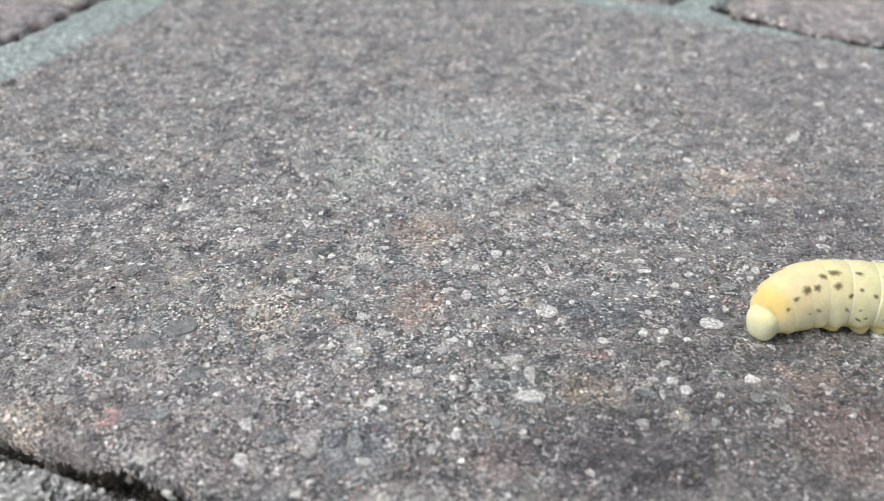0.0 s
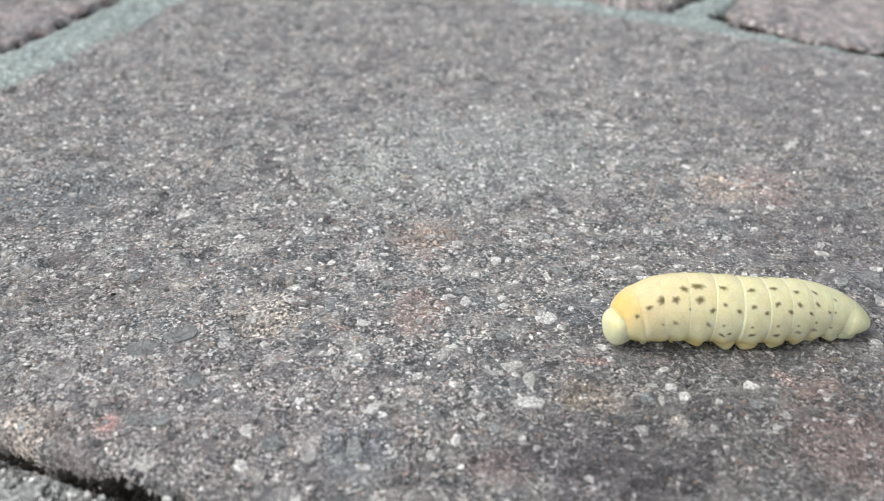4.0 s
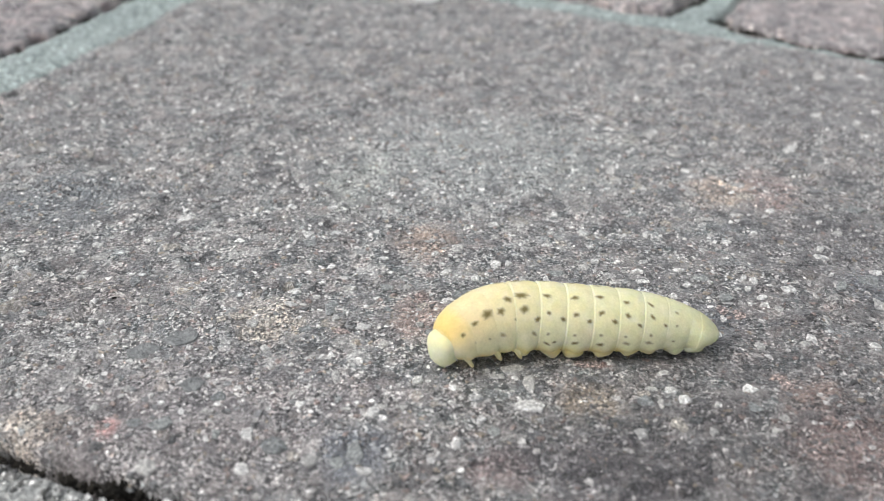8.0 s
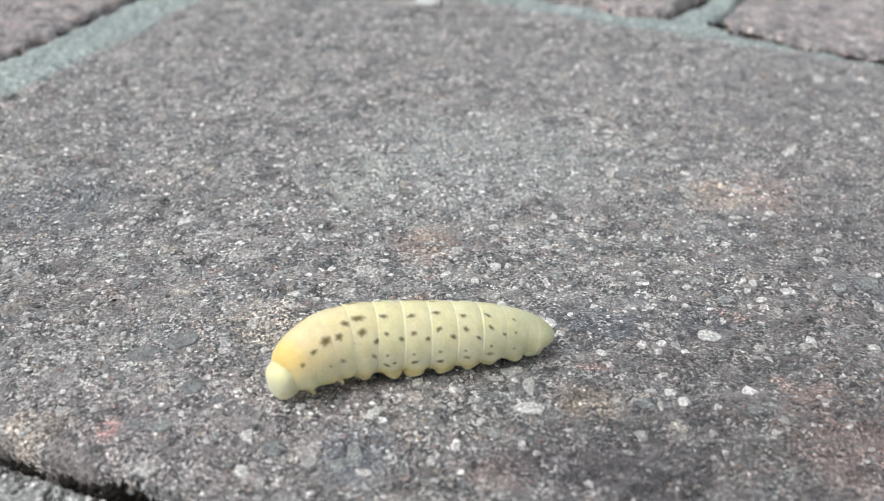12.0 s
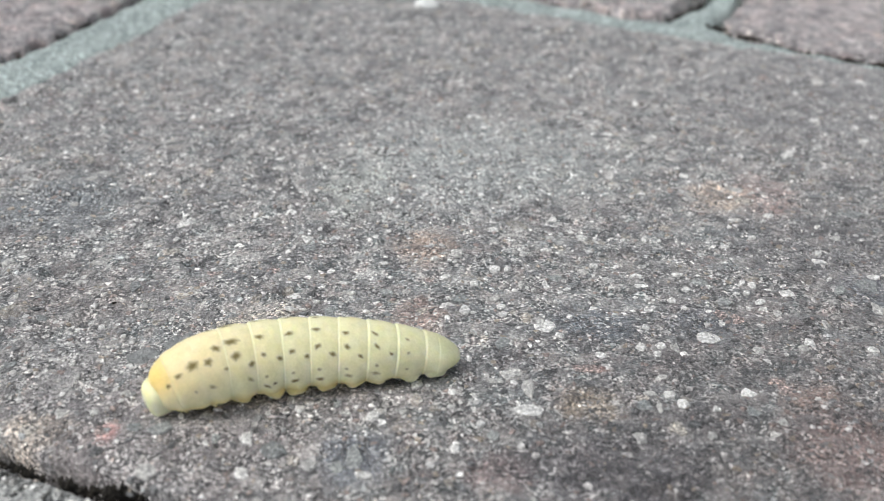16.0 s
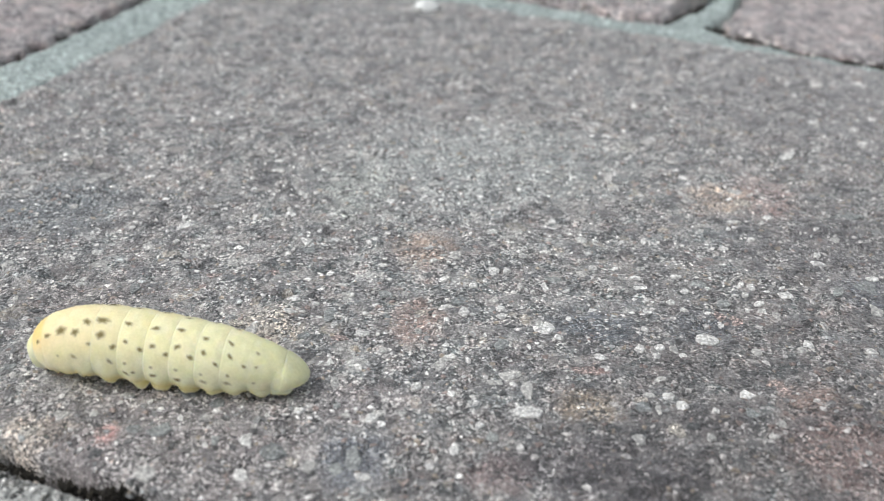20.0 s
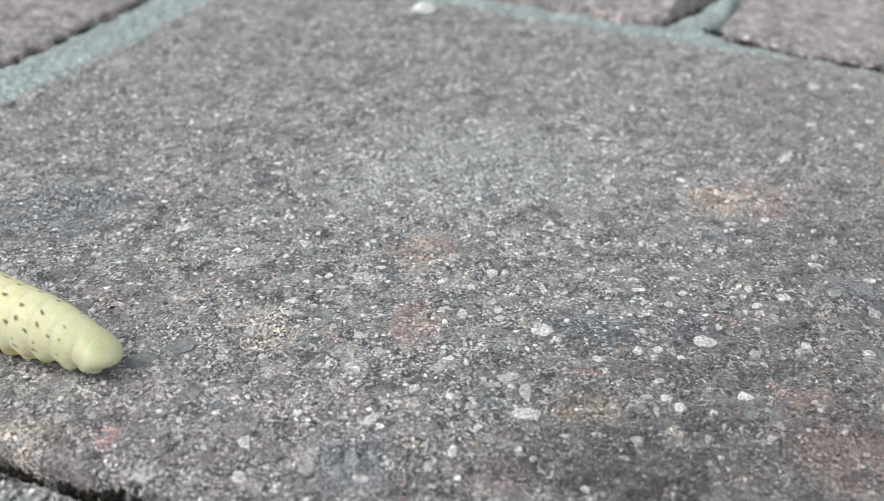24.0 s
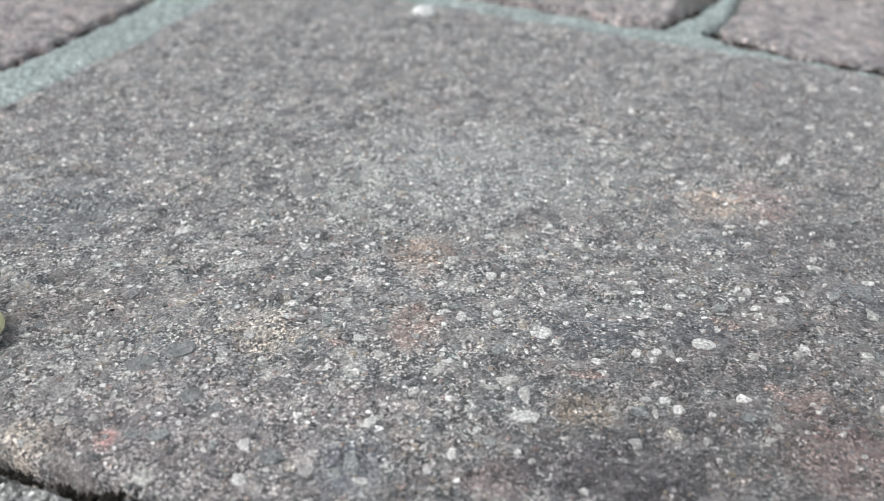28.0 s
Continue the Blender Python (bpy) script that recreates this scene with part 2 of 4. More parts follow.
    n.bump(n.noise(0.24, 2.5, 0.6), 0.2, 0.9)
    return n.done(base, n.ramp(n.noise(0.6), [(0.3, (0.38, 0.38, 0.38)), (0.7, (0.75, 0.75, 0.75))]), Specular_IOR_Level=0.6, Sheen_Weight=0.3, Sheen_Roughness=0.4)


def chip_material(name, colours, rough=0.45, sandy=0.4):
    """Broken stone: one tint a piece, with veins and fine grain."""
    n = Nodes(name)
    n.place()
    info = n.tree.nodes.new("ShaderNodeObjectInfo")
    tint = n.ramp(info.outputs["Random"], [(i / max(1, len(colours) - 1), c) for i, c in enumerate(colours)])
    grain = n.ramp(n.noise(0.45, 5.0, 0.75), [(0.3, (0.42, 0.42, 0.44)), (0.46, (0.9, 0.9, 0.9)), (0.62, (1.15, 1.15, 1.14))])
    base = n.mix(0.9, tint, grain, "MULTIPLY")
    flecks = n.ramp(n.cells(0.2), [(0.0, (0.4, 0.4, 0.42)), (0.35, (0.95, 0.95, 0.95)), (0.9, (1.25, 1.25, 1.25))])
    base = n.mix(0.55, base, flecks, "MULTIPLY")
    base = n.mix(sandy, base, n.speckle(0.22), "MULTIPLY")
    crust = n.ramp(n.noise(0.8, 4.0, 0.7), [(0.38, (1, 1, 1)), (0.47, (0, 0, 0))])
    base = n.mix(n.maths("MULTIPLY", crust, 0.4), base, n.mix(1.0, (0.25, 0.245, 0.245), n.speckle(0.24), "MULTIPLY"))
    n.bump(n.noise(0.3, 5.0, 0.8), 0.25, 1.0)
    return n.done(base, rough)


def grit_material(name, stops):
    """Loose or set grains: each grain takes its own colour."""
    n = Nodes(name)
    n.place()
    geo = n.tree.nodes.new("ShaderNodeNewGeometry")
    tint = n.ramp(geo.outputs["Random Per Island"], stops, True)
    n.bump(n.noise(0.24, 2.5, 0.6), 0.2, 1.0)
    return n.done(n.soil(n.mix(0.35, tint, n.speckle(), "MULTIPLY")), 0.5)


def sand_material(name="joint_sand", tone=(1.0, 1.0, 1.0)):
    """Pale grey-green joint sand, gritty."""
    n = Nodes(name)
    n.place()
    base = n.ramp(n.noise(2.2, 4.0, 0.6), [(0.3, (0.31, 0.37, 0.365)), (0.6, (0.43, 0.50, 0.49)), (0.8, (0.52, 0.58, 0.565))])
    grains = n.ramp(n.cells(0.45), [(0.0, (0.2, 0.2, 0.2)), (0.3, (0.7, 0.7, 0.7)), (0.6, (1.05, 1.05, 1.05)), (0.9, (1.7, 1.7, 1.65))])
    base = n.mix(1.0, base, tone, "MULTIPLY")
    base = n.mix(n.blotch(-34.0, 50.0, 23.0, 11.0), base, (0.40, 0.41, 0.405))
    base = n.mix(0.5, base, grains, "MULTIPLY")
    base = n.mix(0.45, base, n.speckle(0.3), "MULTIPLY")
    n.bump(n.noise(0.5, 4.0, 0.7), 0.5, 1.0)
    return n.done(base, 0.85)


def moss_material():
    n = Nodes("dry_moss")
    n.place()
    base = n.ramp(n.noise(0.7, 4.0), [(0.3, (0.010, 0.009, 0.008)), (0.6, (0.03, 0.026, 0.02)), (0.8, (0.075, 0.06, 0.045))])
    n.bump(n.noise(0.25, 3.0), 0.2, 1.0)
    return n.done(base, 0.95)


def skin_material(name, deep=0.5, rough=0.42, glow=0.0):
    """Soft translucent skin that takes its colour from the mesh, fine-grained and faintly moist."""
    n = Nodes(name)
    n.place(own=True)
    lit_skin_node = n.tree.nodes.new("ShaderNodeAttribute")
    lit_skin_node.attribute_name = "lit_skin"
    mottle = n.ramp(n.noise(0.9, 4.0, 0.6), [(0.3, (0.86, 0.87, 0.80)), (0.7, (1.04, 1.03, 1.06))])
    base = n.mix(0.85, lit_skin_node.outputs["Color"], mottle, "MULTIPLY")
    grain = n.ramp(n.noise(0.14, 2.0, 0.6), [(0.35, (0.94, 0.94, 0.92)), (0.65, (1.04, 1.04, 1.05))])
    base = n.mix(0.7, base, grain, "MULTIPLY")
    n.bump(n.noise(0.16, 3.0, 0.6), 0.03, 0.7)
    n.bump(n.noise(0.8, 2.0, 0.5), 0.08, 0.5)
    mat = n.done(base, rough, Subsurface_Weight=deep, Subsurface_Scale=0.0003, Specular_IOR_Level=0.22)
    n.bsdf.inputs["Subsurface Radius"].default_value = (1.0, 0.85, 0.45)
    if glow:
        through_skin = n.tree.nodes.new("ShaderNodeBsdfTranslucent")
        n.link(base, through_skin.inputs["Color"])
        both = n.tree.nodes.new("ShaderNodeMixShader")
        both.inputs[0].default_value = glow
        n.link(n.bsdf.outputs[0], both.inputs[1])
        n.link(through_skin.outputs[0], both.inputs[2])
        n.link(both.outputs[0], n.tree.nodes["Material Output"].inputs["Surface"])
    return mat


CONCRETE = concrete_material("worn_concrete", stained=True)
FAR_CONCRETE = concrete_material("worn_reddish_concrete", 1.35, cast=(1.17, 1.08, 1.09))
FAR_CONCRETE.node_tree.nodes["Principled BSDF"].inputs["Specular IOR Level"].default_value = 0.35
WHITE_STONE = chip_material("white_quartz", [(0.76, 0.76, 0.74), (0.86, 0.855, 0.84), (0.93, 0.925, 0.91)], 0.35, 0.3)
PALE_STONE = chip_material("pale_limestone", [(0.50, 0.50, 0.49), (0.58, 0.575, 0.56), (0.66, 0.65, 0.63)], 0.5, 0.25)
GREY_STONE = chip_material("grey_slate", [(0.26, 0.278, 0.285), (0.34, 0.358, 0.36), (0.40, 0.42, 0.415)], 0.45, 0.3)
DARK_STONE = chip_material("dark_basalt", [(0.11, 0.115, 0.12), (0.17, 0.168, 0.172)], 0.55, 0.5)
RED_STONE = chip_material("red_granite", [(0.40, 0.325, 0.30), (0.44, 0.36, 0.34), (0.38, 0.325, 0.31)], 0.6, 0.8)
TAN_STONE = chip_material("tan_sandstone", [(0.50, 0.465, 0.42), (0.53, 0.50, 0.455), (0.48, 0.445, 0.41)], 0.6, 0.7)
GRIT = grit_material("set_grains", [(0.0, (0.42, 0.41, 0.40)), (0.14, (0.74, 0.73, 0.72)), (0.25, (0.28, 0.27, 0.27)), (0.44, (0.34, 0.28, 0.26)),
                                    (0.56, (0.12, 0.122, 0.125)), (0.66, (0.26, 0.265, 0.27)), (0.86, (0.78, 0.77, 0.75)), (0.91, (0.40, 0.35, 0.29))])
SAND_GRIT = grit_material("sand_grains", [(0.0, (0.42, 0.43, 0.42)), (0.3, (0.6, 0.6, 0.58)), (0.55, (0.06, 0.06, 0.06)), (0.75, (0.25, 0.25, 0.24)), (0.9, (0.8, 0.8, 0.78))])
FLAKES = grit_material("quartz_flakes", [(0.0, (0.62, 0.62, 0.61)), (0.3, (0.78, 0.78, 0.77)), (0.6, (0.88, 0.88, 0.86)), (0.85, (0.55, 0.57, 0.57))])
SAND, BED, MOSS = sand_material(), sand_material("bed_sand", (0.8, 0.66, 0.62)), moss_material()
SKIN = skin_material("larva_skin", 0.6, 0.42, 0.1)
SPOT = skin_material("brown_pigment", 0.3, 0.5, 0.1)
CLAW = skin_material("leg_horn", 0.4, 0.35)


def plain_material(name, dark, light, size, rough, relief):
    n = Nodes(name)
    n.place(own=True)
    base = n.ramp(n.noise(size, 4.0, 0.6), [(0.3, dark), (0.7, light)])
    n.bump(n.noise(size * 0.5, 3.0), relief, 0.8)
    return n.done(base, rough)


SMOOTH_SLATE = plain_material("smooth_slate", (0.12, 0.127, 0.13), (0.29, 0.302, 0.302), 0.7, 0.5, 0.3)


# ---- shared shapes ----
TABLE = np.random.RandomState(7).rand(256, 256)


def value_noise(x, y, size, seed=0):
    """Smooth noise from 0 to 1 over arrays of places in millimetres."""
    x, y = np.asarray(x) / size + 37.7 * seed, np.asarray(y) / size + 91.3 * seed
    i, j = np.floor(x).astype(int), np.floor(y).astype(int)
    u, v = x - i, y - j
    u, v = u * u * (3 - 2 * u), v * v * (3 - 2 * v)
    at = lambda a, b: TABLE[a % 256, b % 256]
    return (at(i, j) * (1 - u) + at(i + 1, j) * u) * (1 - v) + (at(i, j + 1) * (1 - u) + at(i + 1, j + 1) * u) * v


def relief(x, y):
    """The worn top of a paver: height in millimetres."""
    return (0.5 * (value_noise(x, y, 14.0) - 0.5) + 0.34 * (value_noise(x, y, 3.3, 1) - 0.5) + 0.26 * (value_noise(x, y, 1.3, 2) - 0.5)
            + 0.16 * (value_noise(x, y, 0.7, 3) - 0.5) - 0.5 * np.clip(value_noise(x, y, 2.1, 4) - 0.8, 0, 1) / 0.2)


def mesh_of(name, verts, faces, material, smooth=True):
    me = bpy.data.meshes.new(name)
    me.from_pydata([tuple(v) for v in verts], [], faces)
    me.materials.append(material)
    if smooth:
        me.polygons.foreach_set("use_smooth", [True] * len(me.polygons))
    me.update()
    return me


def child(name, me, parent, label="", kind=""):
    ob = new(name, me)
    ob.parent = parent
    return tagged(ob, label=label, kind=kind)


def part(name, bm, material, parent, label=""):
    me = bpy.data.meshes.new(name)
    bm.to_mesh(me)
    bm.free()
    me.materials.append(material)
    me.polygons.foreach_set("use_smooth", [True] * len(me.polygons))
    return child(name, me, parent, label)


# ---- the pavement: a grid turned 22 degrees from the view ----
TURN = radians(-21.75)
E1, E2 = np.array([math.cos(TURN), math.sin(TURN)]), np.array([-math.sin(TURN), math.cos(TURN)])


def to_place(a, b):
    """Grid millimetres along and across the courses to millimetres of the place."""
    return a * E1[0] + b * E2[0], a * E1[1] + b * E2[1]


def to_grid(x, y):
    return x * E1[0] + y * E1[1], x * E2[0] + y * E2[1]


def steps(lo, hi, fine_lo, fine_hi, fine, coarse):
    """Rising stations from lo to hi, close together between fine_lo and fine_hi."""
    fine_lo, fine_hi = max(lo, fine_lo), min(hi, fine_hi)
    out = []
    for p, q, step in ((lo, fine_lo, coarse), (fine_lo, fine_hi, fine), (fine_hi, hi, coarse)):
        if q > p:
            out.append(np.linspace(p, q, max(1, round((q - p) / step)) + 1)[(1 if out else 0):])
    return np.concatenate(out)


def paver_height(a, b, box, corner=5.0, seed=0, worn=0.9, rim=2.4, slant=0.0, lean=0.0):
    """Height in millimetres of a paver's top with rounded, crumbled rims; falls away past its outline. slant, lean: how an end and a corner of it stand off square."""
    a0, a1, b0, b1 = box
    a, b = a - slant * np.clip(b - b0, 0, 14), b - lean * np.clip(12 - (a - a0), 0, 12)
    wob = 1.1 * (value_noise(a, b, 9.0, 11 + seed) - 0.5) + 0.9 * (value_noise(a, b, 2.5, 12 + seed) - 0.5)
    if seed == 0:
        crumbled = np.clip((48.0 - b) / 8.0, 0, 1)
        wob = wob + crumbled * (0.9 + 1.0 * (value_noise(a, b, 4.5, 31) - 0.5) + 1.1 * (value_noise(a, b, 1.2, 32) - 0.5))
    ca, cb, ha, hb = (a0 + a1) / 2, (b0 + b1) / 2, (a1 - a0) / 2, (b1 - b0) / 2
    qa, qb = np.abs(a - ca) - ha + corner, np.abs(b - cb) - hb + corner
    inside = -(np.hypot(np.maximum(qa, 0), np.maximum(qb, 0)) + np.minimum(np.maximum(qa, qb), 0) - corner) + wob - 0.6
    return relief(*to_place(a, b)) - worn * (1 - np.clip(inside / rim, 0, 1)) ** 2 - 14.0 * np.clip(-inside / 0.9, 0, 1)


def paver(box, material, parent, fine, corner=5.0, seed=0, lift=0.0, close=None, slant=0.0, lean=0.0):
    """One concrete block: a displaced top and four sides."""
    a0, a1, b0, b1 = box
    near = close or box
    sa = steps(a0, a1, near[0], near[1], fine, 5.0)
    sb = steps(b0, b1, near[2], near[3], fine, 5.0)
    a, b = np.meshgrid(sa, sb, indexing="ij")
    z = paver_height(a, b, box, corner, seed, 0.4 if lift else 0.9, 1.2 if lift else 2.4, slant, lean) + lift
    x, y = to_place(a, b)
    na, nb = a.shape
    verts = np.stack([x, y, z], -1).reshape(-1, 3)
    idx = np.arange(na * nb).reshape(na, nb)
    quads = np.stack([idx[:-1, :-1], idx[1:, :-1], idx[1:, 1:], idx[:-1, 1:]], -1).reshape(-1, 4)
    loop = list(idx[:, 0]) + list(idx[-1, 1:]) + list(idx[-2::-1, -1]) + list(idx[0, -2:0:-1])
    low = verts[loop].copy()
    low[:, 2] = -40.0
    start = len(verts)
    verts = np.concatenate([verts, low]) * MM
    count = len(loop)
    sides = [(loop[i], start + i, start + (i + 1) % count, loop[(i + 1) % count]) for i in range(count)]
    me = mesh_of("paver", verts, quads.tolist() + sides + [tuple(range(start + count - 1, start - 1, -1))], material)
    return child("paver", me, parent)


half = 2000.0
sheet = mesh_of("ground", [(-half, -half, -0.04), (half, -half, -0.04), (half, half, -0.04), (-half, half, -0.04)], [(0, 1, 2, 3)], BED, False)
ground = tagged(new("ground", sheet), "level sand bed under the paved yard", "ground", kind="structure")
pavement = tagged(new("pavement"), "worn grey-brown concrete block paving with sanded joints", "pavement", kind="structure")

MAIN = (-85.1, 114.9, 39.9, 136.6)
main_paver = paver(MAIN, CONCRETE, pavement, 0.36, 6.0, 0, 0.0, (-86.0, 34.0, 38.2, 136.6))
main_paver["label"] = "grey-brown concrete paver with exposed stone grains and worn rims"
NEAR_BOXES = [(-291.0, -91.9, 38.2, 136.6), (-225.8, -25.9, 141.2, 238.0), (-20.5, 179.4, 137.4, 236.0), (-196.0, 3.0, -64.0, 31.5), (8.6, 208.0, -64.0, 33.0)]
FINE_PARTS = [(-116.0, -91.9, 75.0, 136.6), (-57.0, -25.9, 141.2, 168.0), (-20.5, 30.0, 137.4, 168.0), (-60.0, -20.0, 26.0, 31.5), None]
for k, (box, close) in enumerate(zip(NEAR_BOXES, FINE_PARTS)):
    paver(box, FAR_CONCRETE if k < 3 else CONCRETE, pavement, 0.6 if close else 6.0, (5.0, 3.0, 4.0, 7.0, 7.0)[k], k + 1, 0.08 if k < 3 else 0.0, close or (0, 1, 0, 1), (0.0, 0.3, 0.15, 0.0, 0.0)[k], 0.4 if k == 2 else 0.0)
for row in range(-5, 8):
    for col in range(-4, 5):
        shift = (-85.1, -20.5)[row % 2] + 205.7 * col
        box = (shift, shift + 199.5, 38.2 + 103.0 * row, 136.6 + 103.0 * row)
        if -2 < row < 2 and -2 < col < 2:
            continue
        paver(box, FAR_CONCRETE, pavement, 12.0, 6.0, (row * 7 + col) % 9, 0.0, (0, 1, 0, 1))


def joint_sand():
    """Sand swept into the joints round the main paver; it sinks to a crack along the neighbours."""
    sa = steps(-120.0, 125.0, -95.0, 30.0, 0.6, 6.0)
    sb = steps(20.0, 178.0, 28.0, 154.0, 0.6, 6.0)
    a, b = np.meshgrid(sa, sb, indexing="ij")
    x, y = to_place(a, b)
    z = -0.55 + 0.5 * (value_noise(x, y, 4.0, 21) - 0.5) + 0.5 * (value_noise(x, y, 1.5, 22) - 0.5) - 0.6 * (b < 60)
    for k, box in enumerate(NEAR_BOXES[:3]):
        sa_ = a - (0.0, 0.3, 0.15)[k] * np.clip(b - box[2], 0, 14)
        sb_ = b - (0.4 if k == 2 else 0.0) * np.clip(12 - (a - box[0]), 0, 12)
        qa, qb = np.abs(sa_ - (box[0] + box[1]) / 2) - (box[1] - box[0]) / 2, np.abs(sb_ - (box[2] + box[3]) / 2) - (box[3] - box[2]) / 2
        out = np.hypot(np.maximum(qa, 0), np.maximum(qb, 0)) + np.minimum(np.maximum(qa, qb), 0)
        z -= (4.0, 3.0, 1.6)[k] * np.exp(-np.maximum(out + 0.3, 0) ** 2 / (0.2, 0.3, 0.3)[k]) + 4.0 * (out < -0.3)
    z -= 4.5 * np.clip((b - 38.2 - 1.2 * (value_noise(a, b, 4.0, 23) - 0.5)) / 0.5, 0, 1) * (b < 60)
    z = np.where((a > MAIN[0] + 2) & (b > MAIN[2] + 2) & (b < MAIN[3] - 2) & (a < MAIN[1] - 2), -8.0, z)
    idx = np.arange(a.size).reshape(a.shape)
    quads = np.stack([idx[:-1, :-1], idx[1:, :-1], idx[1:, 1:], idx[:-1, 1:]], -1).reshape(-1, 4)
    me = mesh_of("joint_sand", np.stack([x, y, z], -1).reshape(-1, 3) * MM, quads.tolist(), SAND)
    return child("joint_sand", me, pavement, "pale grey-green sand in the joints")


joint_sand()


def grains(name, count, pick, material, parent, sizes, seed, height, label):
    """Many small set grains as one mesh of low faceted domes. pick gives a place in grid millimetres and its ground height."""
    rng = np.random.RandomState(seed)
    a, b, z = pick(rng, count)
    x, y = to_place(a, b)
    n = len(a)
    size = sizes[0] + (sizes[1] - sizes[0]) * rng.rand(n) ** 3.0
    ang = np.linspace(0, 2 * np.pi, 7)[:6][None] + rng.rand(n, 1) * 6.3 + 0.5 * (rng.rand(n, 6) - 0.5)
    rad = size[:, None] / 2 * (0.5 + 0.9 * rng.rand(n, 6))
    turn, flat = rng.rand(n, 1) * np.pi, 0.4 + 0.6 * rng.rand(n, 1)
    u, v = rad * np.cos(ang), rad * np.sin(ang) * flat
    c, s = np.cos(turn), np.sin(turn)
    px, py = u * c - v * s, u * s + v * c
    h = size * height * (0.4 + 0.9 * rng.rand(n))
    verts = np.zeros((n, 13, 3))
    verts[:, :6, 0], verts[:, :6, 1], verts[:, :6, 2] = x[:, None] + px, y[:, None] + py, (z - 0.12 - 0.15 * size)[:, None]
    verts[:, 6:12, 0], verts[:, 6:12, 1] = x[:, None] + px * 0.75, y[:, None] + py * 0.75
    verts[:, 6:12, 2] = z[:, None] + h[:, None] * (0.55 + 0.5 * rng.rand(n, 6))
    verts[:, 12, 0], verts[:, 12, 1], verts[:, 12, 2] = x, y, z + h
    shape = [(i, (i + 1) % 6, 6 + (i + 1) % 6, 6 + i) for i in range(6)] + [(6 + i, 6 + (i + 1) % 6, 12) for i in range(6)]
    faces = [tuple(13 * k + i for i in f) for k in range(n) for f in shape]
    me = mesh_of(name, verts.reshape(-1, 3) * MM, faces, material, False)
    return child(name, me, parent, label, "stuff")


def on_main(rng, count):
    a, b = rng.uniform(-88, 36, count), 38.2 + 99 * rng.rand(count)
    x, y = to_place(a, b)
    keep = (np.abs(x) < 0.36 * y + 14) & (y > 44) & (paver_height(a, b, MAIN, 6.0) > -1.2)
    a, b = a[keep], b[keep]
    return a, b, paver_height(a, b, MAIN, 6.0)


def on_sand(rng, count):
    a, b = rng.uniform(-55, -20, count), rng.uniform(31.0, 38.0, count)
    return a, b, np.full(count, -1.2)


grains("aggregate", 38000, on_main, GRIT, main_paver, (0.14, 0.8), 3, 0.11, "small set grains of mixed stone")
grains("quartz_flakes", 4200, on_main, FLAKES, main_paver, (0.2, 0.9), 8, 0.1, "thin white quartz flakes")
grains("sand_grains", 3500, on_sand, SAND_GRIT, pavement, (0.2, 0.75), 5, 0.4, "loose pale and black grit")


def stone_chip(x, y, wide, deep, material, rng, proud=0.1):
    """One flat broken stone set in the top of the main paver, angular, with a worn rim and a slight tilt."""
    a, b = to_grid(x, y)
    z = float(paver_height(np.array([a]), np.array([b]), MAIN, 6.0)[0])
    count = rng.choice((6, 7, 8, 9))
    turn = rng.uniform(0, 6.28)
    jag = [0.74 + 0.5 * rng.random() for _ in range(count)]
    if material is SMOOTH_SLATE:
        count = 15
        jag = [0.82 + 0.4 * rng.random() + 0.16 * math.cos(2 * (2 * math.pi * i / count + turn - 0.6)) for i in range(count)]
    for _ in range(2):
        jag[rng.randrange(count)] *= rng.uniform(0.6, 0.85) if count < 15 else 0.94
    tilt = (rng.uniform(-0.06, 0.06), rng.uniform(-0.06, 0.06))
    bm = bmesh.new()
    rings = []
    for scale, up in ((1.04, -0.25), (0.98, 0.45 * proud), (0.8, 0.95 * proud), (0.45, 1.05 * proud)):
        t = np.array([turn + 2 * math.pi * i / count for i in range(count)])
        px, py = x + 0.53 * wide * scale * np.array(jag) * np.cos(t), y + 0.53 * deep * scale * np.array(jag) * np.sin(t)
        pz = paver_height(*to_grid(px, py), MAIN, 6.0)
        pz = np.maximum(pz, 0.45 * pz + 0.55 * z) + up + tilt[0] * (px - x) + tilt[1] * (py - y)
        rings.append([bm.verts.new((u * MM, v * MM, (w + 0.05 * (rng.random() - 0.5)) * MM)) for u, v, w in zip(px, py, pz)])
    top = bm.verts.new((x * MM, y * MM, (z + proud * 1.05) * MM))
    for lower, upper in zip(rings, rings[1:]):
        for i in range(count):
            bm.faces.new((lower[i], lower[(i + 1) % count], upper[(i + 1) % count], upper[i]))
    for i in range(count):
        bm.faces.new((rings[-1][i], rings[-1][(i + 1) % count], top))
    chip = part("stone_chip", bm, material, main_paver)
    chip.data.polygons.foreach_set("use_smooth", [False] * len(chip.data.polygons))
    return chip


